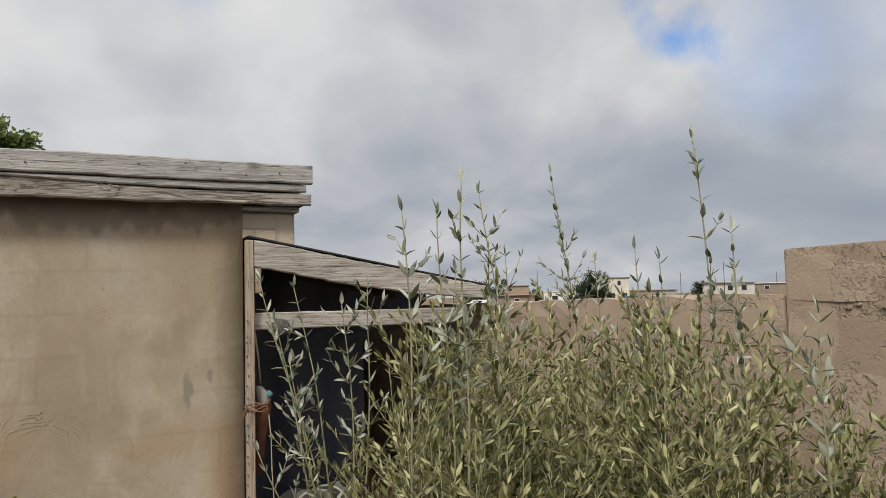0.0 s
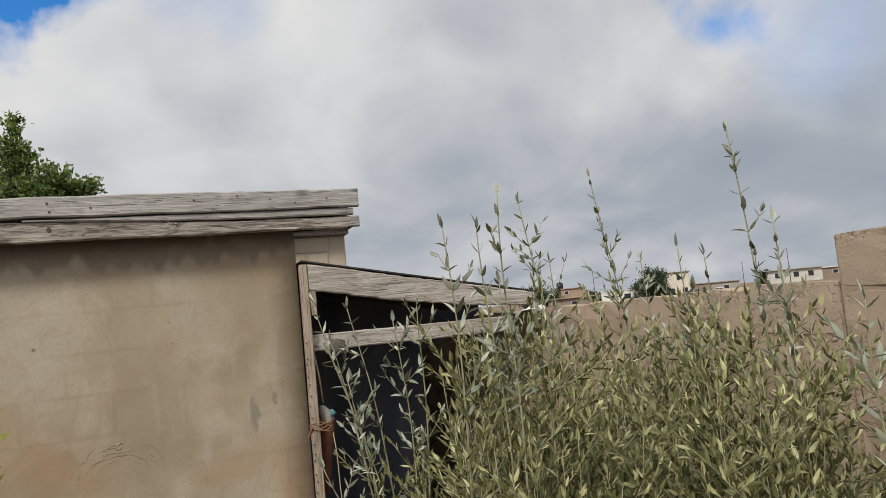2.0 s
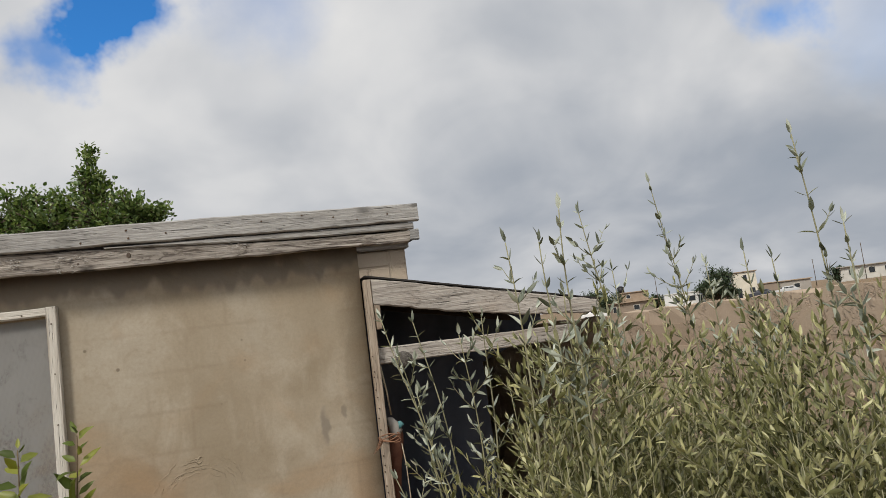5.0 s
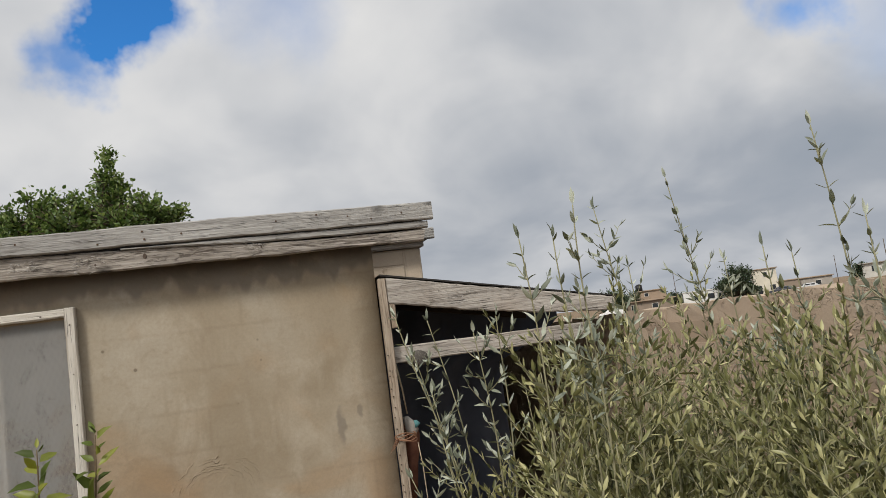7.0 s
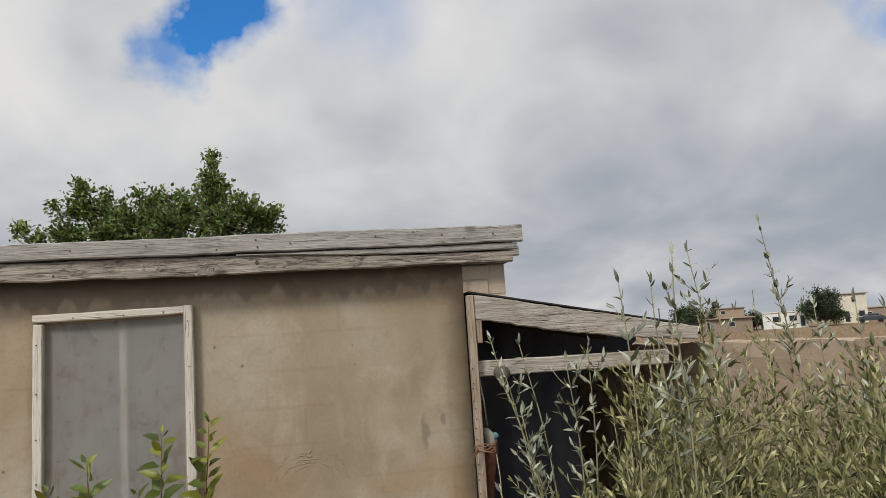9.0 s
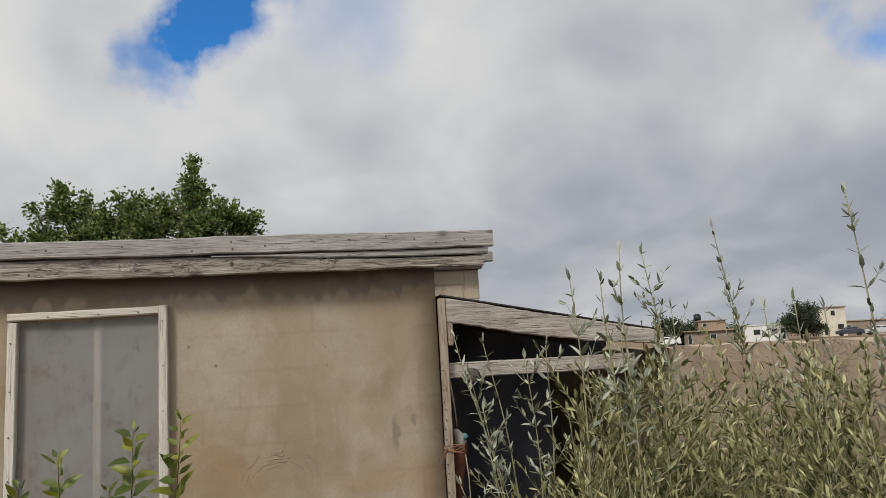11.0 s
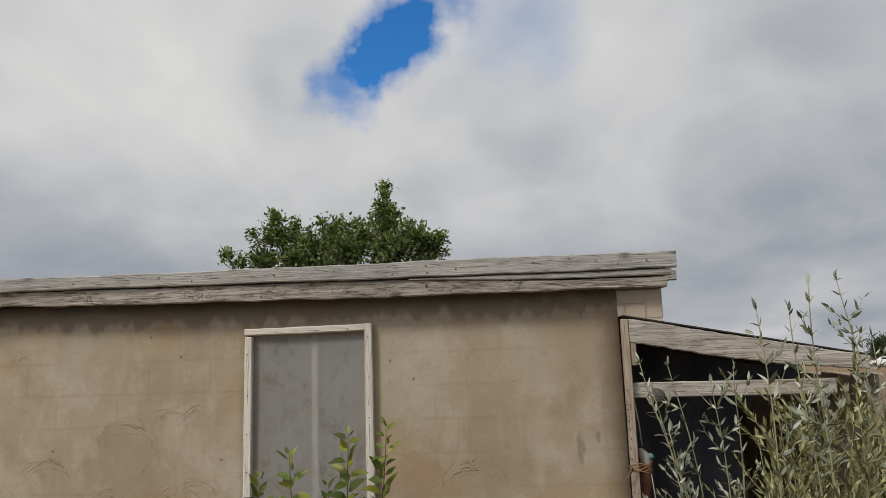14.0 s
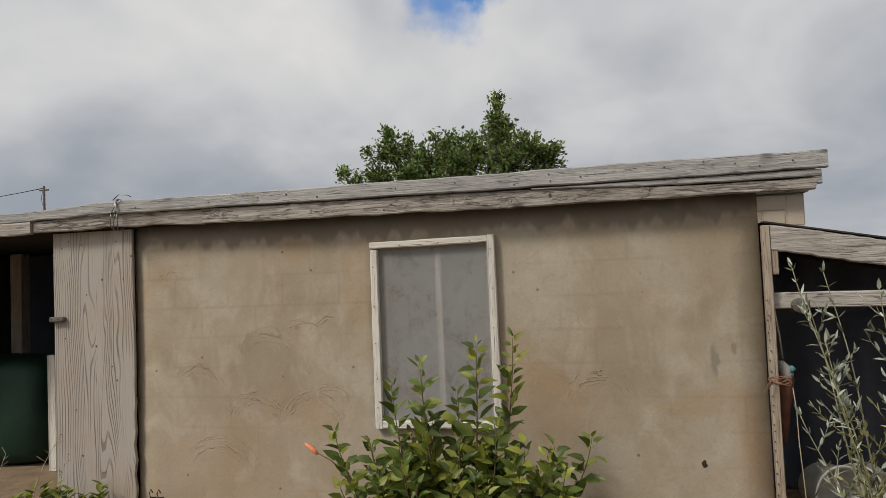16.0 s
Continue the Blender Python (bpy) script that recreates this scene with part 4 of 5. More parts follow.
for k in range(5):
    tb.add([(0.80, 4.07, 0.87), (0.79 - 0.004 * k, 4.05, 0.89 - 0.012 * k), (0.775 - 0.008 * k, 4.045, 0.875 - 0.014 * k)], 0.003, 0.0015)
tb.build("twine", TWINE, bundle, "frayed orange twine")
tb = Tubes()
tb.add([(0.905, 4.10, 0.84), (0.915, 4.09, 0.72), (0.918, 4.09, 0.55), (0.93, 4.09, 0.35), (0.945, 4.09, 0.05), (0.95, 4.09, 0.0)], 0.003, 0.003)
tb.add([(0.845, 4.15, 1.26), (0.865, 4.15, 1.12), (0.875, 4.15, 0.99)], 0.006, 0.004)
tb.build("cord", DRY_STEM, bundle)


# ---------------- open bay beside the plywood ----------------
bm = bmesh.new()
bmesh.ops.create_cube(bm, size=1)
bmesh.ops.subdivide_edges(bm, edges=bm.edges[:], cuts=7, use_grid_fill=True)
for v in bm.verts:
    c = v.co * 2
    k = (abs(c.x) ** 9 + abs(c.y) ** 9 + abs(c.z) ** 9) ** (1 / 9)
    c = c / max(k, 1e-6) * max(abs(c.x), abs(c.y), abs(c.z))
    n = noise.noise(c * 1.6) * 0.06
    v.co = (-5.52 + c.x * (0.72 + n), 5.38 + c.y * (0.45 + n), 0.49 + c.z * (0.455 + n * 0.3))
heap = part("tarpaulin_mound", bm, GREEN_TARP, None, "", True)
tagged(heap, "heap covered by a dark green tarpaulin in the open bay", "tarpaulin heap")
pst = upright("pale_post", -4.70, -4.62, 0.03, 1.0, 4.90, 4.95, CASING_V, None, "", 63)
tagged(pst, "short pale wooden post leaning inside the open bay", "post")
pst2 = upright("bay_post", -6.14, -6.0, 0.03, 1.95, 5.95, 6.06, POST_WOOD, None, "", 64)
tagged(pst2, "rough brown roof post inside the open bay", "post")
# dark sheet added at the back so the bay's depth reads as shade
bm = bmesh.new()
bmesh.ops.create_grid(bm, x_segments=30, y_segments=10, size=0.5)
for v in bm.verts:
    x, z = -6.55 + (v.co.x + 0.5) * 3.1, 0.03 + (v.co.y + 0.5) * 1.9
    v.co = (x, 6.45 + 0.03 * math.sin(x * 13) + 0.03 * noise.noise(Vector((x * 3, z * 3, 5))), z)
tagged(part("tarpaulin", bm, SHADE_SHEET, None, "", True), "added dark navy sheet standing for the open bay's inner shade", "tarpaulin")


# ---------------- boundary wall of sand blocks ----------------
def build_block_wall():
    wall = new("wall_boundary")
    tagged(wall, "rough sand-coloured block boundary wall, higher at one end", "wall", kind="structure")
    rng = random.Random(5)
    X0, X1 = 2.25, 2.43
    tops = {"low": 1.415, "high": 1.572}

    def core(y0, y1, z1, seed):
        bm = box_bm((X0 + 0.003, y0, -0.4), (X1 - 0.004, y1, z1 - 0.004), 0.0)
        part("mortar_bed", bm, MORTAR, wall)

    core(2.11, 9.0, 1.30, 1)
    core(-3.0, 2.105, 1.56, 2)
    for high, ya, yb in ((False, 2.115, 9.0), (True, -3.0, 2.10)):
        top = tops["high"] if high else tops["low"]
        row = 0
        z1 = top
        while z1 > 0.0:
            h = 0.193
            y = yb if high else ya
            off = (0.0 if row % 2 == 0 else 0.2) + 0.02
            first = True
            while (y > ya + 0.02) if high else (y < yb - 0.02):
                L = (0.4 - off if first and off > 0.03 else 0.39) * rng.uniform(0.97, 1.03)
                first = False
                if high:
                    a, b = max(ya, y - L), y
                    y = a - 0.011
                else:
                    a, b = y, min(yb, y + L)
                    y = b + 0.011
                sag = 0.0 if high else -0.024 * min(4.0, max(0.0, (a - 2.1)))
                dx = rng.uniform(-0.005, 0.004)
                cx, cy, cz = (X0 + X1) / 2, (a + b) / 2, z1 - h / 2 + sag
                hx, hy, hz = (X1 - X0) / 2, (b - a) / 2, h / 2 - 0.004
                bm = bmesh.new()
                bmesh.ops.create_cube(bm, size=2)
                if y < 6.5 and row < 6:
                    bmesh.ops.subdivide_edges(bm, edges=bm.edges[:], cuts=1, use_grid_fill=True)
                for v in bm.verts:
                    c = Vector((v.co.x * hx, v.co.y * hy, v.co.z * hz))
                    k = noise.noise(Vector((cx + c.x, (cy + c.y) * 5.0, (cz + c.z) * 7.0))) * 0.012
                    corner = sum(1 for q in v.co if abs(q) > 0.9)
                    shrink = 0.0 if corner < 3 else rng.uniform(0.0, 0.010)
                    topk = rng.uniform(-0.008, 0.005) if (row == 0 and v.co.z > 0.9) else 0.0
                    v.co = (cx + c.x * (1 - shrink * 3) + k + dx, cy + c.y - math.copysign(shrink, c.y), cz + c.z - math.copysign(shrink, c.z) + topk)
                part("block", bm, BLOCK, wall)
            z1 -= 0.199
            row += 1
    # spilled mortar along the bed joints
    v, f, n = [], [], 0
    for row in range(0, 5):
        for high in (True, False):
            z = (tops["high"] if high else tops["low"]) - 0.196 * (row + 1) - 0.004
            y = 0.9 if high else 2.13
            while y < (2.08 if high else 5.5):
                if rng.random() < 0.22 and noise.noise(Vector((y * 2.3, z * 9, 1.2))) > -0.1:
                    s = rng.uniform(0.005, 0.014)
                    zz = z - (0 if high else 0.024 * max(0, y - 2.1)) + rng.uniform(-0.008, 0.008)
                    base = [(X0 - 0.004 + s * 0.25 * rng.uniform(-1, 0), y - s, zz), (X0 - s * 0.7, y, zz - s * 0.4), (X0 - 0.002, y + s * 1.6, zz), (X0 - s * 0.6, y + s * 0.2, zz + s * 0.5), (X0 + 0.012, y, zz - s), (X0 + 0.012, y, zz + s)]
                    v += base
                    f += [tuple(n + i for i in q) for q in ((0, 1, 3), (1, 2, 3), (0, 4, 1), (1, 4, 2), (0, 3, 5), (3, 2, 5))]
                    n += 6
                y += rng.uniform(0.012, 0.05)
    pydata("mortar_spill", v, f, MORTAR, wall)["kind"] = "stuff"


# ---------------- shrubs ----------------
OLIVE_SHAPES = [leaf_shape(0.33, 0.16, 0.06), leaf_shape(0.29, -0.14, 0.06), leaf_shape(0.36, 0.24, 0.05)]


def bez(a, c, b, n):
    t = np.linspace(0, 1, n)[:, None]
    return (1 - t) ** 2 * np.array(a) + 2 * t * (1 - t) * np.array(c) + t ** 2 * np.array(b)


def leafy(points, leaves, rng, spacing, size, start=0.0, open_deg=38.0, turn=0.0, shoots=None, tubes=None):
    """Opposite leaf pairs along a stem, and short leafy shoots on some nodes."""
    pts = np.asarray(points)
    seg = np.linalg.norm(np.diff(pts, axis=0), axis=1)
    cum = np.concatenate([[0], np.cumsum(seg)])
    total = cum[-1]
    s, k = max(start * total, 0.01), 0
    while s < total:
        p = np.array([np.interp(s, cum, pts[:, i]) for i in range(3)])
        q = np.array([np.interp(min(total, s + 0.02), cum, pts[:, i]) for i in range(3)])
        o = np.array([np.interp(max(0, s - 0.02), cum, pts[:, i]) for i in range(3)])
        tan = (q - o) / (np.linalg.norm(q - o) + 1e-9)
        side = np.cross(tan, [math.cos(turn + k * 1.57), math.sin(turn + k * 1.57), 0.1])
        side /= np.linalg.norm(side) + 1e-9
        sz = size * rng.uniform(0.7, 1.2) * (1.0 - 0.35 * (s / total) ** 3)
        for sg in (1, -1):
            if rng.random() < 0.12:
                continue
            ang = math.radians(open_deg + rng.uniform(-14, 18))
            d = tan * math.cos(ang) + side * sg * math.sin(ang)
            up = tan * 0.9 - side * sg * 0.4 + np.array([rng.uniform(-.5, .5), rng.uniform(-.5, .5), rng.uniform(-.3, .3)])
            leaves.add(p, d, up, sz)
            if shoots and s < total * shoots[1] and rng.random() < shoots[0]:
                L = rng.uniform(*shoots[2])
                a2 = math.radians(rng.uniform(38, 72))
                d2 = tan * math.cos(a2) + side * sg * math.sin(a2)
                e = p + d2 * L + np.array([0, 0, L * 0.3])
                sp = bez(p, p + d2 * L * 0.55, e, 6)
                tubes.add(sp, 0.0018, 0.0009, 4)
                leafy(sp, leaves, rng, spacing * 0.75, size * 0.85, 0.15, 36, rng.uniform(0, 3))
        s += spacing * rng.uniform(0.8, 1.25)
        k += 1
    leaves.add(pts[-1], pts[-1] - pts[-2] + np.array([rng.uniform(-.01, .01), rng.uniform(-.01, .01), 0]), np.array([rng.uniform(-1, 1), rng.uniform(-1, 1), 0.1]), size * 0.9)
    leaves.add(pts[-1], pts[-1] - pts[-2] + np.array([rng.uniform(-.02, .02), rng.uniform(-.02, .02), 0]), np.array([rng.uniform(-1, 1), rng.uniform(-1, 1), 0.1]), size * 0.7)


def olive_shrub(base, tall, count, spread, top, seed, label, low=0.34, root=0.55):
    """A bush of upright wands. tall: the tips of the wands that stand clear of it."""
    rng = random.Random(seed)
    sh = thing("shrub", (base[0], base[1], 0), label, "shrub", "grey-green shrubs")
    tubes, mass = Tubes(), Leaves()
    for tx, ty, tz, *tilt in tall:
        b = np.array([base[0] + (tx - base[0]) * root, base[1] + (ty - base[1]) * root, 0.0])
        k = 0.4 + 0.8 * root
        ctrl = np.array([b[0] + (tx - b[0]) * k + rng.uniform(-.04, .04), b[1] + (ty - b[1]) * k + rng.uniform(-.04, .04), tz * 0.55])
        if tilt:
            ctrl[0] = tx + tilt[0] * tz * 0.45
            b[0] = tx + tilt[0] * tz * 0.75
        pts = bez(b, ctrl, (tx, ty, tz), 26)
        pts[:, 0] += 0.008 * np.sin(np.linspace(0, 9 + rng.uniform(0, 3), 26))
        wand, fine = Tubes(), Leaves()
        wand.add(pts, 0.0055, 0.0016, 5)
        cut = 17
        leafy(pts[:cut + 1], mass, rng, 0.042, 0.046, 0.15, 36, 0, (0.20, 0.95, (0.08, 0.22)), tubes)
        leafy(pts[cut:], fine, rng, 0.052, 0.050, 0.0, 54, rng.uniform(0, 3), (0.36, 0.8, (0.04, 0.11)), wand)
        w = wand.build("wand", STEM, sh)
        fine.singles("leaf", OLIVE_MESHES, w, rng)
    for k in range(count):
        a, r = rng.uniform(0, 2 * math.pi), math.sqrt(rng.random())
        tx, ty = base[0] + spread[0] * r * math.cos(a), base[1] + spread[1] * r * math.sin(a)
        tx = min(tx, 2.19)
        tz = top * (1 - low * r * r) * rng.uniform(0.66, 1.05)
        b = np.array([base[0] + (tx - base[0]) * 0.35, base[1] + (ty - base[1]) * 0.35, 0.0])
        ctrl = np.array([base[0] + (tx - base[0]) * 0.8, base[1] + (ty - base[1]) * 0.8, tz * 0.5])
        pts = bez(b, ctrl, (tx, ty, tz), 18)
        tubes.add(pts, 0.0036, 0.0013, 4)
        leafy(pts, mass, rng, 0.037, 0.046, 0.20, 42, rng.uniform(0, 3), (0.28, 0.92, (0.07, 0.24)), tubes)
    tubes.build("twig_thicket", STEM, sh)["kind"] = "stuff"
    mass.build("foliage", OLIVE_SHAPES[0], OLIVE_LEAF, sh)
    return sh


OLIVE_MESHES = leaf_meshes("leaf", SILVER_LEAF, OLIVE_SHAPES)


def broad_shrub():
    rng = random.Random(21)
    sh = thing("shrub", (-0.85, 3.6, 0), "leafy bright green broad-leaved shrub below the window", "shrub")
    meshes = leaf_meshes("leaf", BROAD_LEAF, [leaf_shape(0.56, 0.10, 0.10, 0.40, 0.58), leaf_shape(0.62, -0.22, 0.09, 0.38, 0.62), leaf_shape(0.44, 0.26, 0.13, 0.42, 0.55), leaf_shape(0.52, -0.12, 0.16, 0.36, 0.62), leaf_shape(0.62, -0.32, 0.05, 0.42, 0.66)])
    tubes, lv = Tubes(), Leaves()
    tips = [(-0.555, 3.69, 1.175), (-0.71, 3.45, 1.175), (-0.985, 3.36, 1.085), (-1.16, 3.42, 0.97), (-1.57, 3.62, 0.68), (-0.16, 3.6, 0.67),
            (-0.95, 3.42, 0.80), (-0.62, 3.42, 0.76), (-1.3, 3.45, 0.66), (-0.38, 3.5, 0.60), (-0.8, 3.35, 0.66), (-1.1, 3.35, 0.60), (-0.5, 3.35, 0.55), (-1.42, 3.4, 0.55), (-0.85, 3.6, 0.9),
            (-1.35, 3.6, 0.62), (-0.35, 3.6, 0.62), (-1.0, 3.25, 0.5), (-0.7, 3.25, 0.52), (-1.22, 3.3, 0.5), (-0.3, 3.4, 0.45), (-1.5, 3.5, 0.42)]
    for k in range(30):
        a, r = rng.uniform(0, 6.28), math.sqrt(rng.random())
        tips.append((-0.86 + 0.62 * r * math.cos(a), 3.45 + 0.25 * r * math.sin(a), rng.uniform(0.48, 0.80) * (1 - 0.25 * r)))
    for k, t in enumerate(tips):
        b = (-0.85 + (t[0] + 0.85) * 0.3, 3.6 + (t[1] - 3.6) * 0.3, 0.0)
        c = (-0.85 + (t[0] + 0.85) * 0.92, 3.6 + (t[1] - 3.6) * 0.9, t[2] * 0.45)
        pts = bez(b, c, t, 22)
        tubes.add(pts, 0.008, 0.002, 6)
        L, s, turn = t[2], 0.28 * t[2], rng.uniform(0, 6)
        while s < L * 1.02:
            i = min(1.0, s / L)
            p = np.array([np.interp(i, np.linspace(0, 1, 22), pts[:, j]) for j in range(3)])
            turn += 2.4
            el = rng.uniform(-0.1, 1.0) + 0.5 * max(0, i - 0.85) / 0.15
            d = np.array([math.cos(turn), math.sin(turn) * 0.8, el])
            size = rng.uniform(0.085, 0.155) * (1.0 - 0.5 * i ** 5)
            lv.add(p + d * 0.008, d, np.array([rng.uniform(-0.6, 0.6), -0.55 + rng.uniform(-0.4, 0.4), 0.8]), size)
            s += rng.uniform(0.014, 0.026)
    tubes.build("twig_thicket", BROWN_STEM, sh)["kind"] = "stuff"
    lv.singles("leaf", meshes, sh, rng)
    part("flower_bud", sack_bm([(-1.655, 0.565, 0.005, 0.005), (-1.665, 0.582, 0.017, 0.015), (-1.685, 0.602, 0.021, 0.018), (-1.705, 0.618, 0.015, 0.013), (-1.722, 0.63, 0.004, 0.004)], 3.56, 9), BUD, sh, "closed orange flower bud", True)
    tb = Tubes()
    tb.add([(-1.5, 3.6, 0.45), (-1.58, 3.58, 0.53), (-1.655, 3.56, 0.577)], 0.004, 0.003)
    tb.build("bud_stalk", BROWN_STEM, sh)


broad_shrub()
OL = "tall grey-green shrub with slim paired leaves by the block wall"
olive_shrub((0.98, 2.70), [(0.631, 2.75, 1.494), (0.777, 2.9, 1.473), (0.829, 2.5, 1.413), (0.913, 2.5, 1.456), (0.72, 2.72, 1.22), (0.70, 2.55, 1.08), (0.60, 2.62, 0.98), (0.68, 2.8, 1.36)], 10, (0.20, 0.25), 1.05, 101,
            "thin grey-green shrub with silvery tips before the lean-to", 0.3, 0.1)
olive_shrub((1.10, 2.15), [(0.848, 2.05, 1.645, 0.04), (0.967, 1.95, 1.705), (0.947, 2.05, 1.639, 0.05), (1.02, 2.1, 1.50)], 60, (0.30, 0.34), 1.44, 102, OL, 0.22)
olive_shrub((1.36, 2.55), [(1.284, 2.45, 1.761, 0.15), (1.40, 2.5, 1.56)], 46, (0.34, 0.40), 1.50, 103, OL)
olive_shrub((1.78, 2.65), [(1.666, 2.6, 1.871, 0.17), (1.85, 2.6, 1.55)], 46, (0.36, 0.42), 1.50, 104, OL)
olive_shrub((1.52, 2.0), [(1.576, 2.05, 1.553), (1.747, 2.15, 1.528)], 46, (0.36, 0.34), 1.45, 105, OL, 0.25)
olive_shrub((1.66, 1.75), [(1.707, 1.95, 1.865, 0.10), (1.686, 1.8, 1.586)], 40, (0.32, 0.28), 1.42, 106, OL, 0.3)
olive_shrub((1.66, 1.42), [(1.537, 1.45, 1.382), (1.75, 1.4, 1.25)], 20, (0.22, 0.2), 1.2, 107, OL)
olive_shrub((1.85, 1.1), [], 14, (0.22, 0.25), 1.02, 108, OL)


# weeds and dry stalks by the plywood
def weeds():
    rng = random.Random(9)
    for k, (x, y, h) in enumerate(((-3.72, 3.9, 0.24), (-3.42, 3.93, 0.2), (-3.9, 3.85, 0.2), (-3.6, 3.85, 0.22))):
        w = thing("weed", (x, y, 0), "low green weed at the foot of the plywood", "weed", "weeds by the plywood")
        tb, lv = Tubes(), Leaves()
        for i in range(9):
            a = rng.uniform(0, 6.28)
            e = np.array([x + 0.12 * math.cos(a) * rng.random(), y + 0.08 * math.sin(a), h * rng.uniform(0.6, 1.1)])
            pts = bez((x, y, -0.01), (x, y, h * 0.5), e, 8)
            tb.add(pts, 0.003, 0.0015, 4)
            for j in range(3, 8):
                a2 = rng.uniform(0, 6.28)
                lv.add(pts[j], (math.cos(a2), math.sin(a2), 0.5), (0, 0, 1), rng.uniform(0.05, 0.09))
        tb.build("stem", STEM, w)
        lv.build("foliage", leaf_shape(0.6, 0.1, 0.1), BROAD_LEAF, w)
    for x, y, tip in ((-4.22, 3.9, (-4.14, 3.85, 0.72)), (-3.86, 3.85, (-3.62, 3.85, 0.56)), (-3.68, 3.88, (-3.62, 3.9, 0.40)), (-4.2, 3.88, (-4.1, 3.9, 0.44))):
        w = thing("dry_stalk", (x, y, 0), "thin dry seed stalk beside the open bay", "dry stalk", "dry stalks")
        tb, lv = Tubes(), Leaves()
        pts = bez((x, y, -0.01), (x + 0.01, y, tip[2] * 0.5), tip, 12)
        tb.add(pts, 0.004, 0.0015, 5)
        for j in (8, 9, 10, 11):
            a = rng.uniform(0, 6.28)
            e = pts[j] + np.array([0.05 * math.cos(a), 0.03 * math.sin(a), 0.03])
            tb.add([pts[j], e], 0.002, 0.001, 4)
            lv.add(e, (math.cos(a), math.sin(a), 0.4), (0, 0, 1), 0.018)
        tb.build("stalk", DRY_STEM, w)
        lv.build("seed_heads", leaf_shape(0.6, 0.1, 0.1), BROWN_SEED, w)


BROWN_SEED = m_leaf("dry_seed", (0.1, 0.07, 0.04), (0.16, 0.11, 0.06), (0.2, 0.15, 0.08), 0.9, 0.05)
weeds()


# ---------------- trees ----------------
def tree(name, base, clumps, leaf, density, mat, label, seed, trunk_r=0.09, shape=None, limbs=True, group=""):
    """clumps: (dx, dy, z, radius) of the crown's lobes."""
    rng = random.Random(seed)
    t = thing(name, base, label, "tree", group)
    tb, lv = Tubes(), Leaves()
    bx, by, bz = base
    zs = [c[2] for c in clumps]
    fork = np.array([bx, by, bz + (min(zs) - bz) * 0.55])
    tb.add(bez((bx, by, bz - 0.05), (bx + trunk_r, by, (bz + fork[2]) / 2), fork, 8), trunk_r, trunk_r * 0.7, 8)
    for dx, dy, z, r in clumps:
        c = np.array([bx + dx, by + dy, z])
        tb.add(bez(fork, (fork + c) / 2 + np.array([dx * 0.15, dy, -0.1 * r]), c, 8), trunk_r * 0.4, trunk_r * 0.08, 5)
        n = max(10, int(density * (r / leaf) ** 2))
        twigs = max(6, n // 14)
        for k in range(twigs):
            u = np.array([rng.gauss(0, 1), rng.gauss(0, 1), rng.gauss(0.15, 1)])
            u /= np.linalg.norm(u)
            L = r * rng.uniform(0.45, 1.05)
            e = c + u * L * np.array([1, 1, 0.95])
            tb.add([c + u * L * 0.25, c + u * L * 0.65 + np.array([0, 0, 0.03 * r]), e], trunk_r * 0.09, trunk_r * 0.03, 4)
            for j in range(14):
                f = rng.uniform(0.2, 1.06)
                p = c + (e - c) * f + np.array([rng.gauss(0, 1), rng.gauss(0, 1), rng.gauss(0, 1)]) * leaf * 0.75
                d = u * 0.7 + np.array([rng.gauss(0, 0.7), rng.gauss(0, 0.7), rng.gauss(0.1, 0.6)])
                lv.add(p, d, np.array([rng.gauss(0, 0.6), rng.gauss(0, 0.6), 1.0]), leaf * rng.uniform(0.7, 1.25))
    tb.build("trunk", BARK, t)
    lv.build("crown", shape or leaf_shape(0.5, 0.15, 0.1), mat, t)
    return t


tree("tree", (-1.735, 8.0, -0.02),
     [(0.49, 0, 3.33, 0.17), (0.52, 0.05, 3.12, 0.27), (0.50, -0.05, 3.50, 0.085), (0.505, 0, 3.60, 0.05), (0.85, 0, 2.94, 0.25), (1.02, 0.1, 2.81, 0.24), (1.1, 0, 2.94, 0.14), (0.62, -0.15, 2.81, 0.36),
      (0.2, 0.1, 2.98, 0.27), (0.05, -0.1, 2.81, 0.34), (-0.18, 0.1, 3.00, 0.26), (-0.05, 0, 3.17, 0.11), (0.16, 0.05, 3.17, 0.10), (-0.27, 0, 3.19, 0.08), (-0.45, 0, 2.90, 0.30), (-0.55, -0.1, 2.71, 0.3), (-0.84, 0, 3.04, 0.26), (-0.87, 0, 3.25, 0.13), (-0.86, 0, 3.33, 0.06),
      (-1.0, 0.05, 2.77, 0.26), (-1.12, 0, 3.12, 0.08), (-0.63, 0, 3.12, 0.09), (-0.62, 0, 3.21, 0.05), (-1.3, 0, 2.75, 0.12), (-1.46, 0, 2.85, 0.11), (-0.3, 0, 2.52, 0.4), (0.4, 0, 2.46, 0.4), (0.9, 0, 2.52, 0.3)],
     0.047, 30.0, TREE_LEAF, "bushy dark green tree behind the shed", 31, shape=leaf_shape(0.72, 0.18, 0.12))


# ---------------- beyond the wall ----------------
def paint(name, c, rough=0.85):
    return m_plain(name, c, tuple(x * 0.82 for x in c), 0.6, rough, 0.15, 0.0, 0.02)


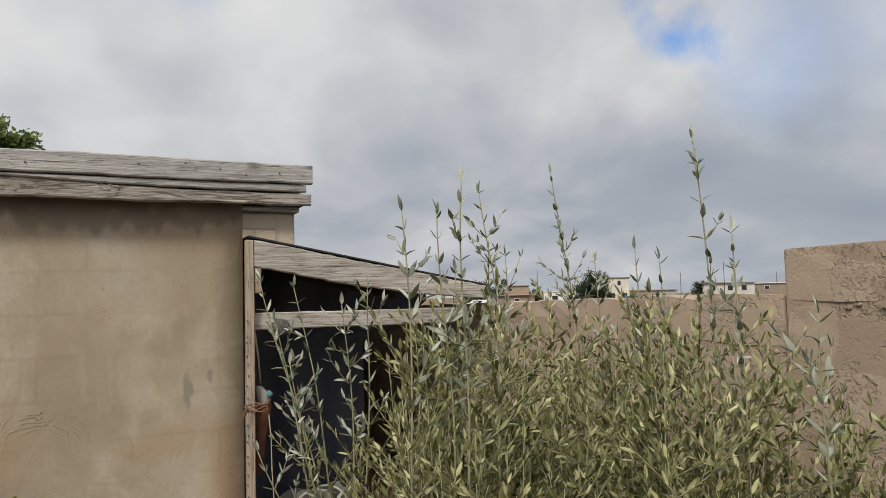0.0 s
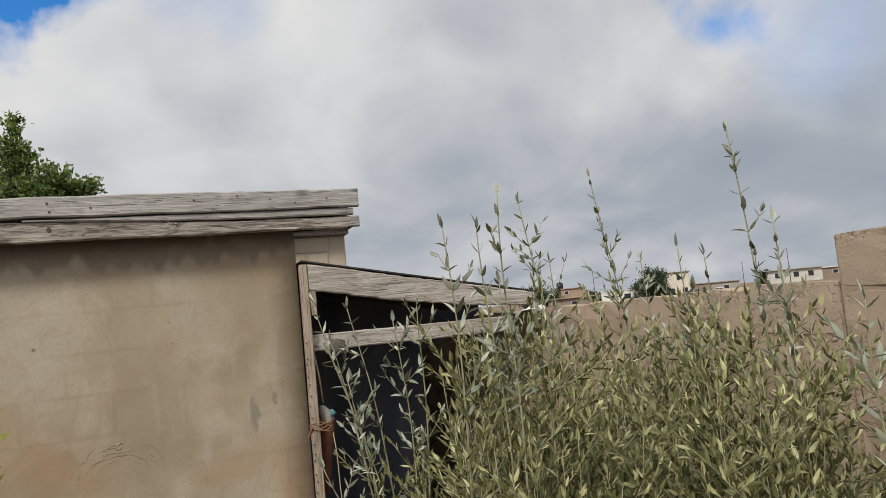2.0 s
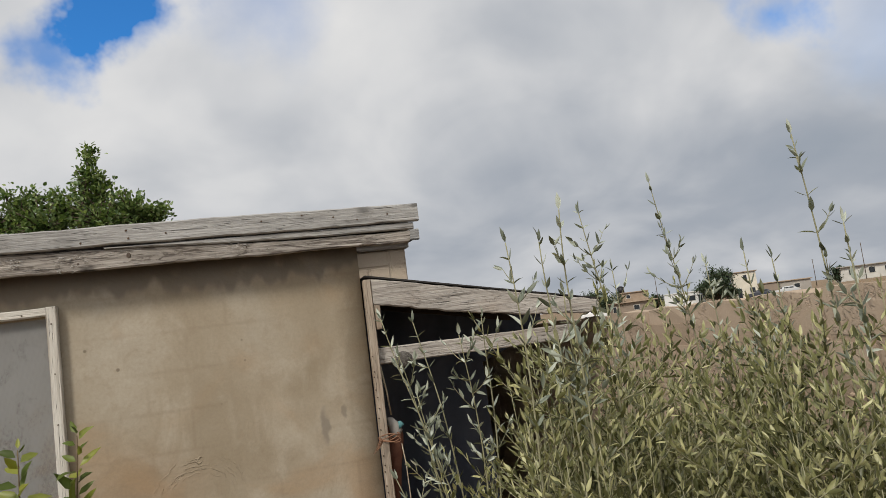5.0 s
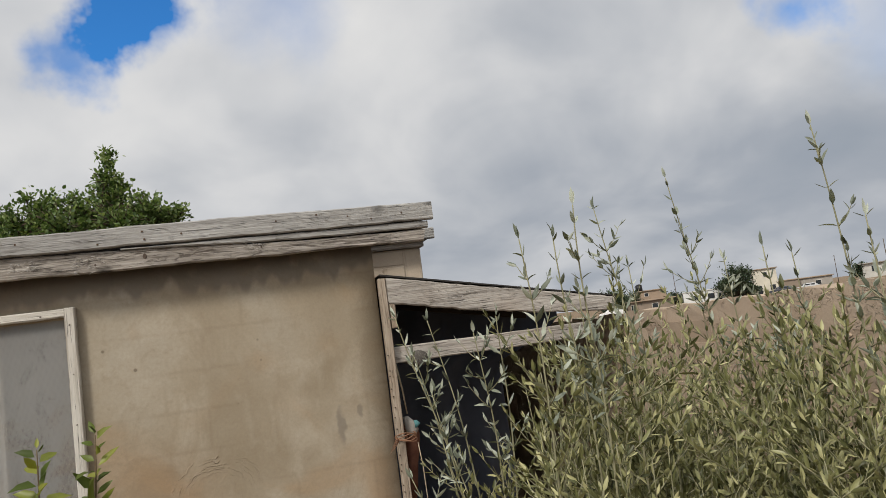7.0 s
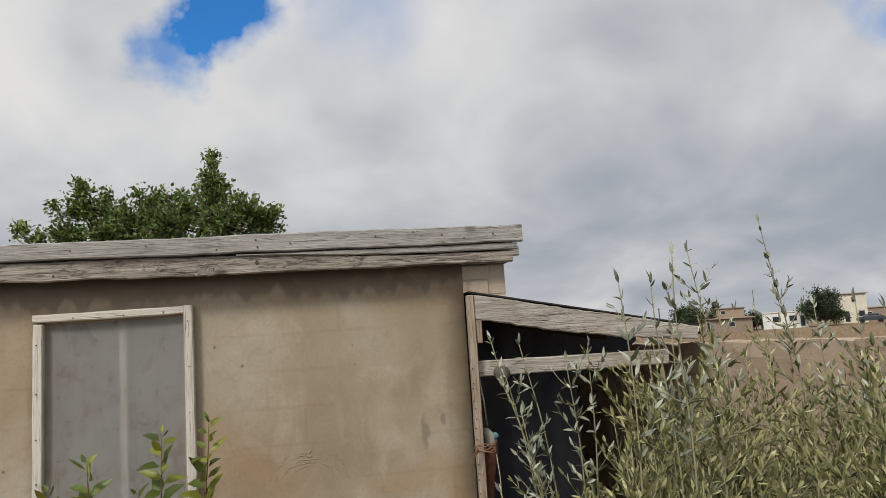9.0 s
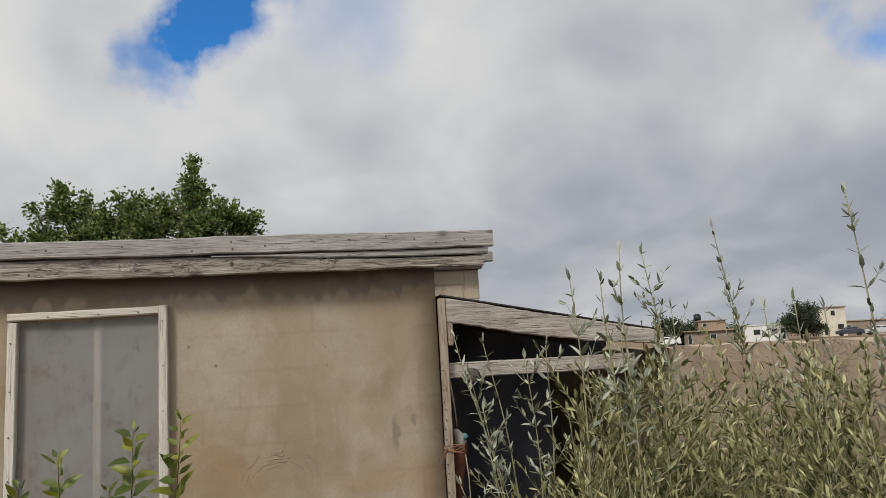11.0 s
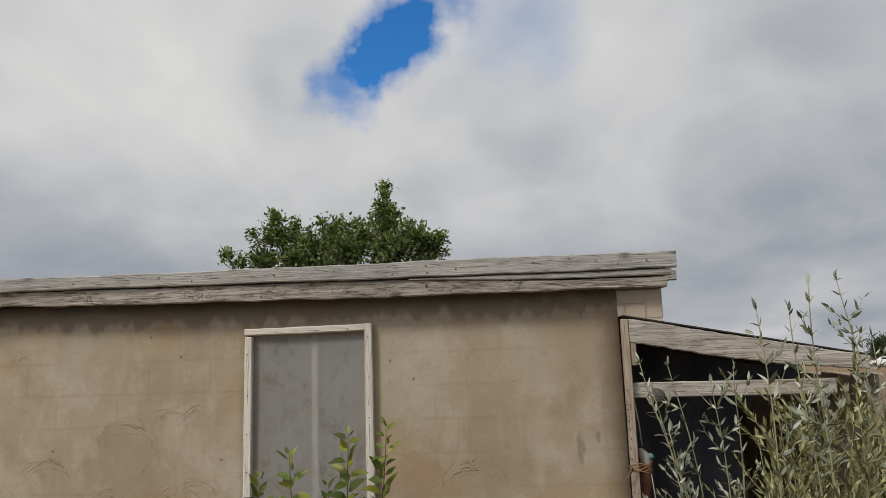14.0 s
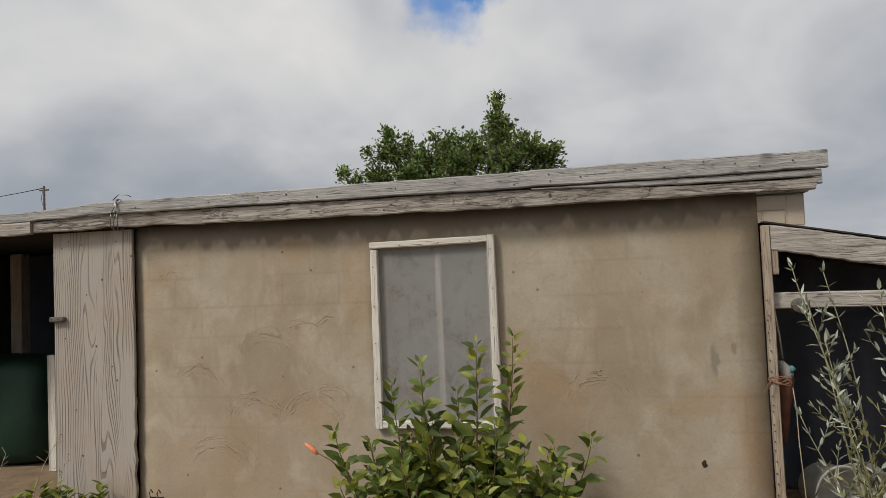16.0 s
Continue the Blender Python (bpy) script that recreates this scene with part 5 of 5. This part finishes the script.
WHITE_PAINT, CREAM, BROWN_WALL, GREY_WALL, ROOF_BROWN, PANE_DARK, TANK, TYRE = (paint("white_wall", (0.72, 0.72, 0.70)), paint("cream_wall", (0.66, 0.61, 0.50)), paint("brown_wall", (0.27, 0.215, 0.165)),
    paint("grey_wall", (0.36, 0.33, 0.29)), paint("tile_roof", (0.33, 0.25, 0.18)), paint("dark_pane", (0.03, 0.035, 0.04), 0.2), paint("black_tank", (0.02, 0.02, 0.022), 0.5), paint("tyre", (0.02, 0.02, 0.02)))
PALE_GREY = paint("pale_wall", (0.55, 0.53, 0.48))


def local_box(name, a, b, mat, parent, bevel=0.02, label=""):
    me = bpy.data.meshes.new(name)
    bm = box_bm(a, b, bevel)
    bmesh.ops.recalc_face_normals(bm, faces=bm.faces[:])
    bm.to_mesh(me)
    bm.free()
    me.materials.append(mat)
    ob = new(name, me)
    ob.parent = parent
    if label:
        ob["label"] = label
    return ob


def house(x, y, w, d, h, mat, openings, label, roof=ROOF_BROWN, over=0.25, parapet=0.0, base_z=None, turn=None):
    """A house whose front faces the yard; openings: (left, sill, width, height) on the front."""
    z = ground_z(x, y) if base_z is None else base_z
    e = thing("house", (x, y, z), label, "house", "far houses")
    e.rotation_euler.z = -math.atan2(x, y) * 0.8 if turn is None else turn
    local_box("wall", (-w / 2, 0, -0.6), (w / 2, d, h), mat, e)
    local_box("roof", (-w / 2 - over, -over, h + 0.004), (w / 2 + over, d + over, h + 0.17), roof, e)
    if parapet:
        local_box("parapet", (-w / 2, -0.02, h + 0.174), (w / 2, 0.14, h + 0.174 + parapet), mat, e)
    for l, s, ow, oh in openings:
        fr = local_box("window" if s > 0.3 else "door", (l, -0.05, s), (l + ow, 0.02, s + oh), PALE_GREY, e)
        local_box("pane" if s > 0.3 else "leaf", (l + 0.09, -0.07, s + 0.08), (l + ow - 0.09, -0.045, s + oh - 0.08), PANE_DARK, fr)
    return e


def car(x, y, mat, label, turn, van=False):
    e = thing("car", (x, y, ground_z(x, y) + 0.02), label, "car", "parked cars")
    e.rotation_euler.z = turn
    prof = [(-2.1, 0.35), (-2.15, 0.75), (-2.0, 0.95), (-1.1, 1.02), (-0.55, 1.5), (1.0 if not van else 1.9, 1.55), (1.7 if not van else 2.1, 1.05), (2.1, 0.95), (2.15, 0.4)]
    bm = bmesh.new()
    sides = []
    for s in (-0.85, 0.85):
        sides.append([bm.verts.new((px, s * (1 if pz < 1.1 else 0.82), pz)) for px, pz in prof])
    n = len(prof)
    for k in range(n):
        bm.faces.new((sides[0][k], sides[0][(k + 1) % n], sides[1][(k + 1) % n], sides[1][k]))
    bm.faces.new(sides[0]), bm.faces.new(sides[1][::-1])
    bmesh.ops.bevel(bm, geom=bm.edges[:], offset=0.05, segments=1, affect="EDGES")
    bmesh.ops.recalc_face_normals(bm, faces=bm.faces[:])
    me = bpy.data.meshes.new("body")
    bm.to_mesh(me)
    bm.free()
    me.materials.append(mat)
    b = new("body", me)
    b.parent = e
    for px in (-0.45, 0.35):
        g = local_box("side_window", (px, -0.80, 1.06), (px + 0.7, -0.70, 1.42), PANE_DARK, e)
    local_box("windscreen", (-0.95, -0.6, 1.1), (-0.72, 0.6, 1.42), PANE_DARK, e)
    for px in (-1.35, 1.35):
        for s in (-0.82, 0.82):
            bm = bmesh.new()
            bmesh.ops.create_cone(bm, cap_ends=True, segments=14, radius1=0.33, radius2=0.33, depth=0.22, matrix=pose(px, s, 0.33, 90))
            me = bpy.data.meshes.new("wheel")
            bm.to_mesh(me)
            bm.free()
            me.materials.append(TYRE)
            w = new("wheel", me)
            w.parent = e
    return e


house(65.0, 110, 8.0, 7, 2.2, BROWN_WALL, [(-3.4, 0.05, 0.7, 1.7), (0.2, 0.8, 1.1, 0.9)], "low brown house with a tiled flat roof", over=0.5)
up = house(67.6, 113, 4.6, 4, 3.9, ROOF_BROWN, [(-1.6, 2.9, 0.8, 0.7)], "small brown upper storey behind a low house")
tank = thing("water_tank", (66.2, 115.2, -2.1), "black plastic water tank on a roof", "water tank")
bm = bmesh.new()
bmesh.ops.create_cone(bm, cap_ends=True, segments=16, radius1=0.62, radius2=0.62, depth=1.0, matrix=pose(66.2, 115.2, 2.42))
bmesh.ops.create_cone(bm, cap_ends=True, segments=16, radius1=0.6, radius2=0.2, depth=0.25, matrix=pose(66.2, 115.2, 3.05))
part("tank_body", bm, TANK, tank, "", True)
part("tank_stand", box_bm((65.6, 114.6, -2.3), (66.8, 115.8, 1.915), 0.02), BROWN_WALL, tank)
house(75.8, 110, 7.0, 7, 2.55, WHITE_PAINT, [(-2.0, 1.0, 1.2, 1.0), (0.6, 1.05, 1.3, 1.05), (2.3, 0.1, 0.8, 1.9)], "small white flat-roofed house", roof=PALE_GREY, over=0.1)
house(91.6, 113, 4.2, 3, 5.1, CREAM, [(-0.3, 3.6, 0.8, 1.0), (0.6, 1.0, 1.1, 1.1), (-1.6, 0.1, 0.9, 2.0)], "cream two-storey house with a flat roof", over=0.3)
house(94.6, 111.5, 5.0, 4, 2.4, BROWN_WALL, [(-1.5, 0.8, 1.0, 1.0)], "low brown annexe beside a cream house", over=0.2)
house(98.6, 110, 8.0, 5, 2.35, GREY_WALL, [(-3, 0.9, 1.1, 0.9), (1.0, 0.9, 1.1, 0.9)], "long grey single-storey building", over=0.3)
house(107.8, 100, 9.6, 6, 2.2, PALE_GREY, [(-3.4, 0.7, 1.1, 1.1), (-0.2, 0.7, 1.1, 1.1), (2.3, 0.7, 1.1, 1.1)], "pale single-storey house with three windows", roof=GREY_WALL, over=0.5)
house(119.5, 99, 9.0, 6, 1.9, BROWN_WALL, [(-2, 0.7, 1.0, 0.8)], "low brown house with a pale roof", roof=CREAM, over=0.3)
car(55.8, 107, WHITE_PAINT, "white pickup parked on the dirt lot", -0.5, True)
car(88.9, 106, paint("dark_car_paint", (0.05, 0.055, 0.07), 0.4), "dark car parked before the houses", -0.6)
car(91.9, 103, paint("silver_car_paint", (0.5, 0.5, 0.5), 0.4), "silver car parked before the houses", -0.6)


def round_clumps(w, h, z0, n, seed):
    r = random.Random(seed)
    return [(r.uniform(-w, w) * 0.34, r.uniform(-1, 1) * w * 0.3, z0 + h * (0.12 + 0.72 * r.random() * (1 - 0.3 * r.random())), r.uniform(0.13, 0.22) * w) for _ in range(n)]


def far_tree(x, y, w, h, seed, label):
    z = ground_z(x, y)
    tree("tree", (x, y, z), round_clumps(w, h, z, 26, seed), 0.30, 13.0, FAR_LEAF, label, seed, 0.22, leaf_shape(0.6, 0.2, 0.1), group="far trees")


far_tree(60.6, 114, 9.0, 5.2, 61, "wide dark green tree beyond the lot")
far_tree(63.0, 116, 6.0, 4.6, 62, "dark green tree beside a brown house")
far_tree(81.0, 108, 9.6, 6.6, 63, "round dark green tree beside a white house")
far_tree(71.5, 114, 5.0, 3.4, 64, "low dark bush between two houses")
far_tree(104.5, 104, 3.0, 3.2, 65, "small dark bush by a pale house")


def pole(x, y, h, r, label, arm=True):
    z = ground_z(x, y)
    p = thing("utility_pole", (x, y, z), label, "utility pole", "utility poles")
    tb = Tubes()
    tb.add([(x, y, z - 0.3), (x, y, z + h)], r, r * 0.75, 8)
    tb.build("shaft", BARK, p)
    if arm:
        part("crossarm", box_bm((x - 0.28, y - 0.04, z + h - 0.25), (x + 0.28, y + 0.04, z + h - 0.18), 0.01), BARK, p)
    return p


pole(105.7, 99, 6.3, 0.07, "wooden utility pole before the far houses", False)
pole(63.3, 99, 6.3, 0.06, "wooden utility pole on the dirt lot", False)
pole(53.0, 110, 4.6, 0.12, "wooden utility pole beyond the lot")
pole(112.9, 118, 5.6, 0.07, "wooden utility pole behind the far houses")
pole(121.3, 100, 4.3, 0.06, "wooden utility pole before the far houses", False)
# the pole behind the shed and its wire
pole(-28.5, 30, 7.2 - ground_z(-28.5, 30), 0.07, "wooden utility pole behind the shed")
wire = thing("overhead_wire", (-28.5, 30, 7.1), "slack overhead wire on a utility pole", "wire")
tb = Tubes()
tb.add(bez((-28.5, 30, 7.1), (-36, 29, 6.0), (-46, 28, 6.6), 14), 0.02, 0.02, 4)
tb.add(bez((-28.5, 30, 7.1), (-28.9, 30, 6.4), (-28.35, 30, 5.9), 8), 0.015, 0.015, 4)
tb.build("cable", TANK, wire)

# low rubble and dry brush on the lot
rb = random.Random(4)
v, f, n = [], [], 0
for k in range(900):
    a, r = math.radians(rb.uniform(22, 52)), rb.uniform(40, 112)
    x, y, s = r * math.sin(a), r * math.cos(a), rb.uniform(0.08, 0.3)
    z = ground_z(x, y)
    v += [(x - s, y, z - 0.1), (x + s, y, z - 0.1), (x, y + s, z - 0.1), (x, y - s, z - 0.1), (x + rb.uniform(-s, s) * 0.5, y, z + s * rb.uniform(0.4, 1.1))]
    f += [(n, n + 3, n + 4), (n + 3, n + 1, n + 4), (n + 1, n + 2, n + 4), (n + 2, n, n + 4)]
    n += 5
tagged(pydata("rubble", v, f, SOIL), "scattered rubble and dry clods on the lot", "rubble", kind="stuff")

build_block_wall()
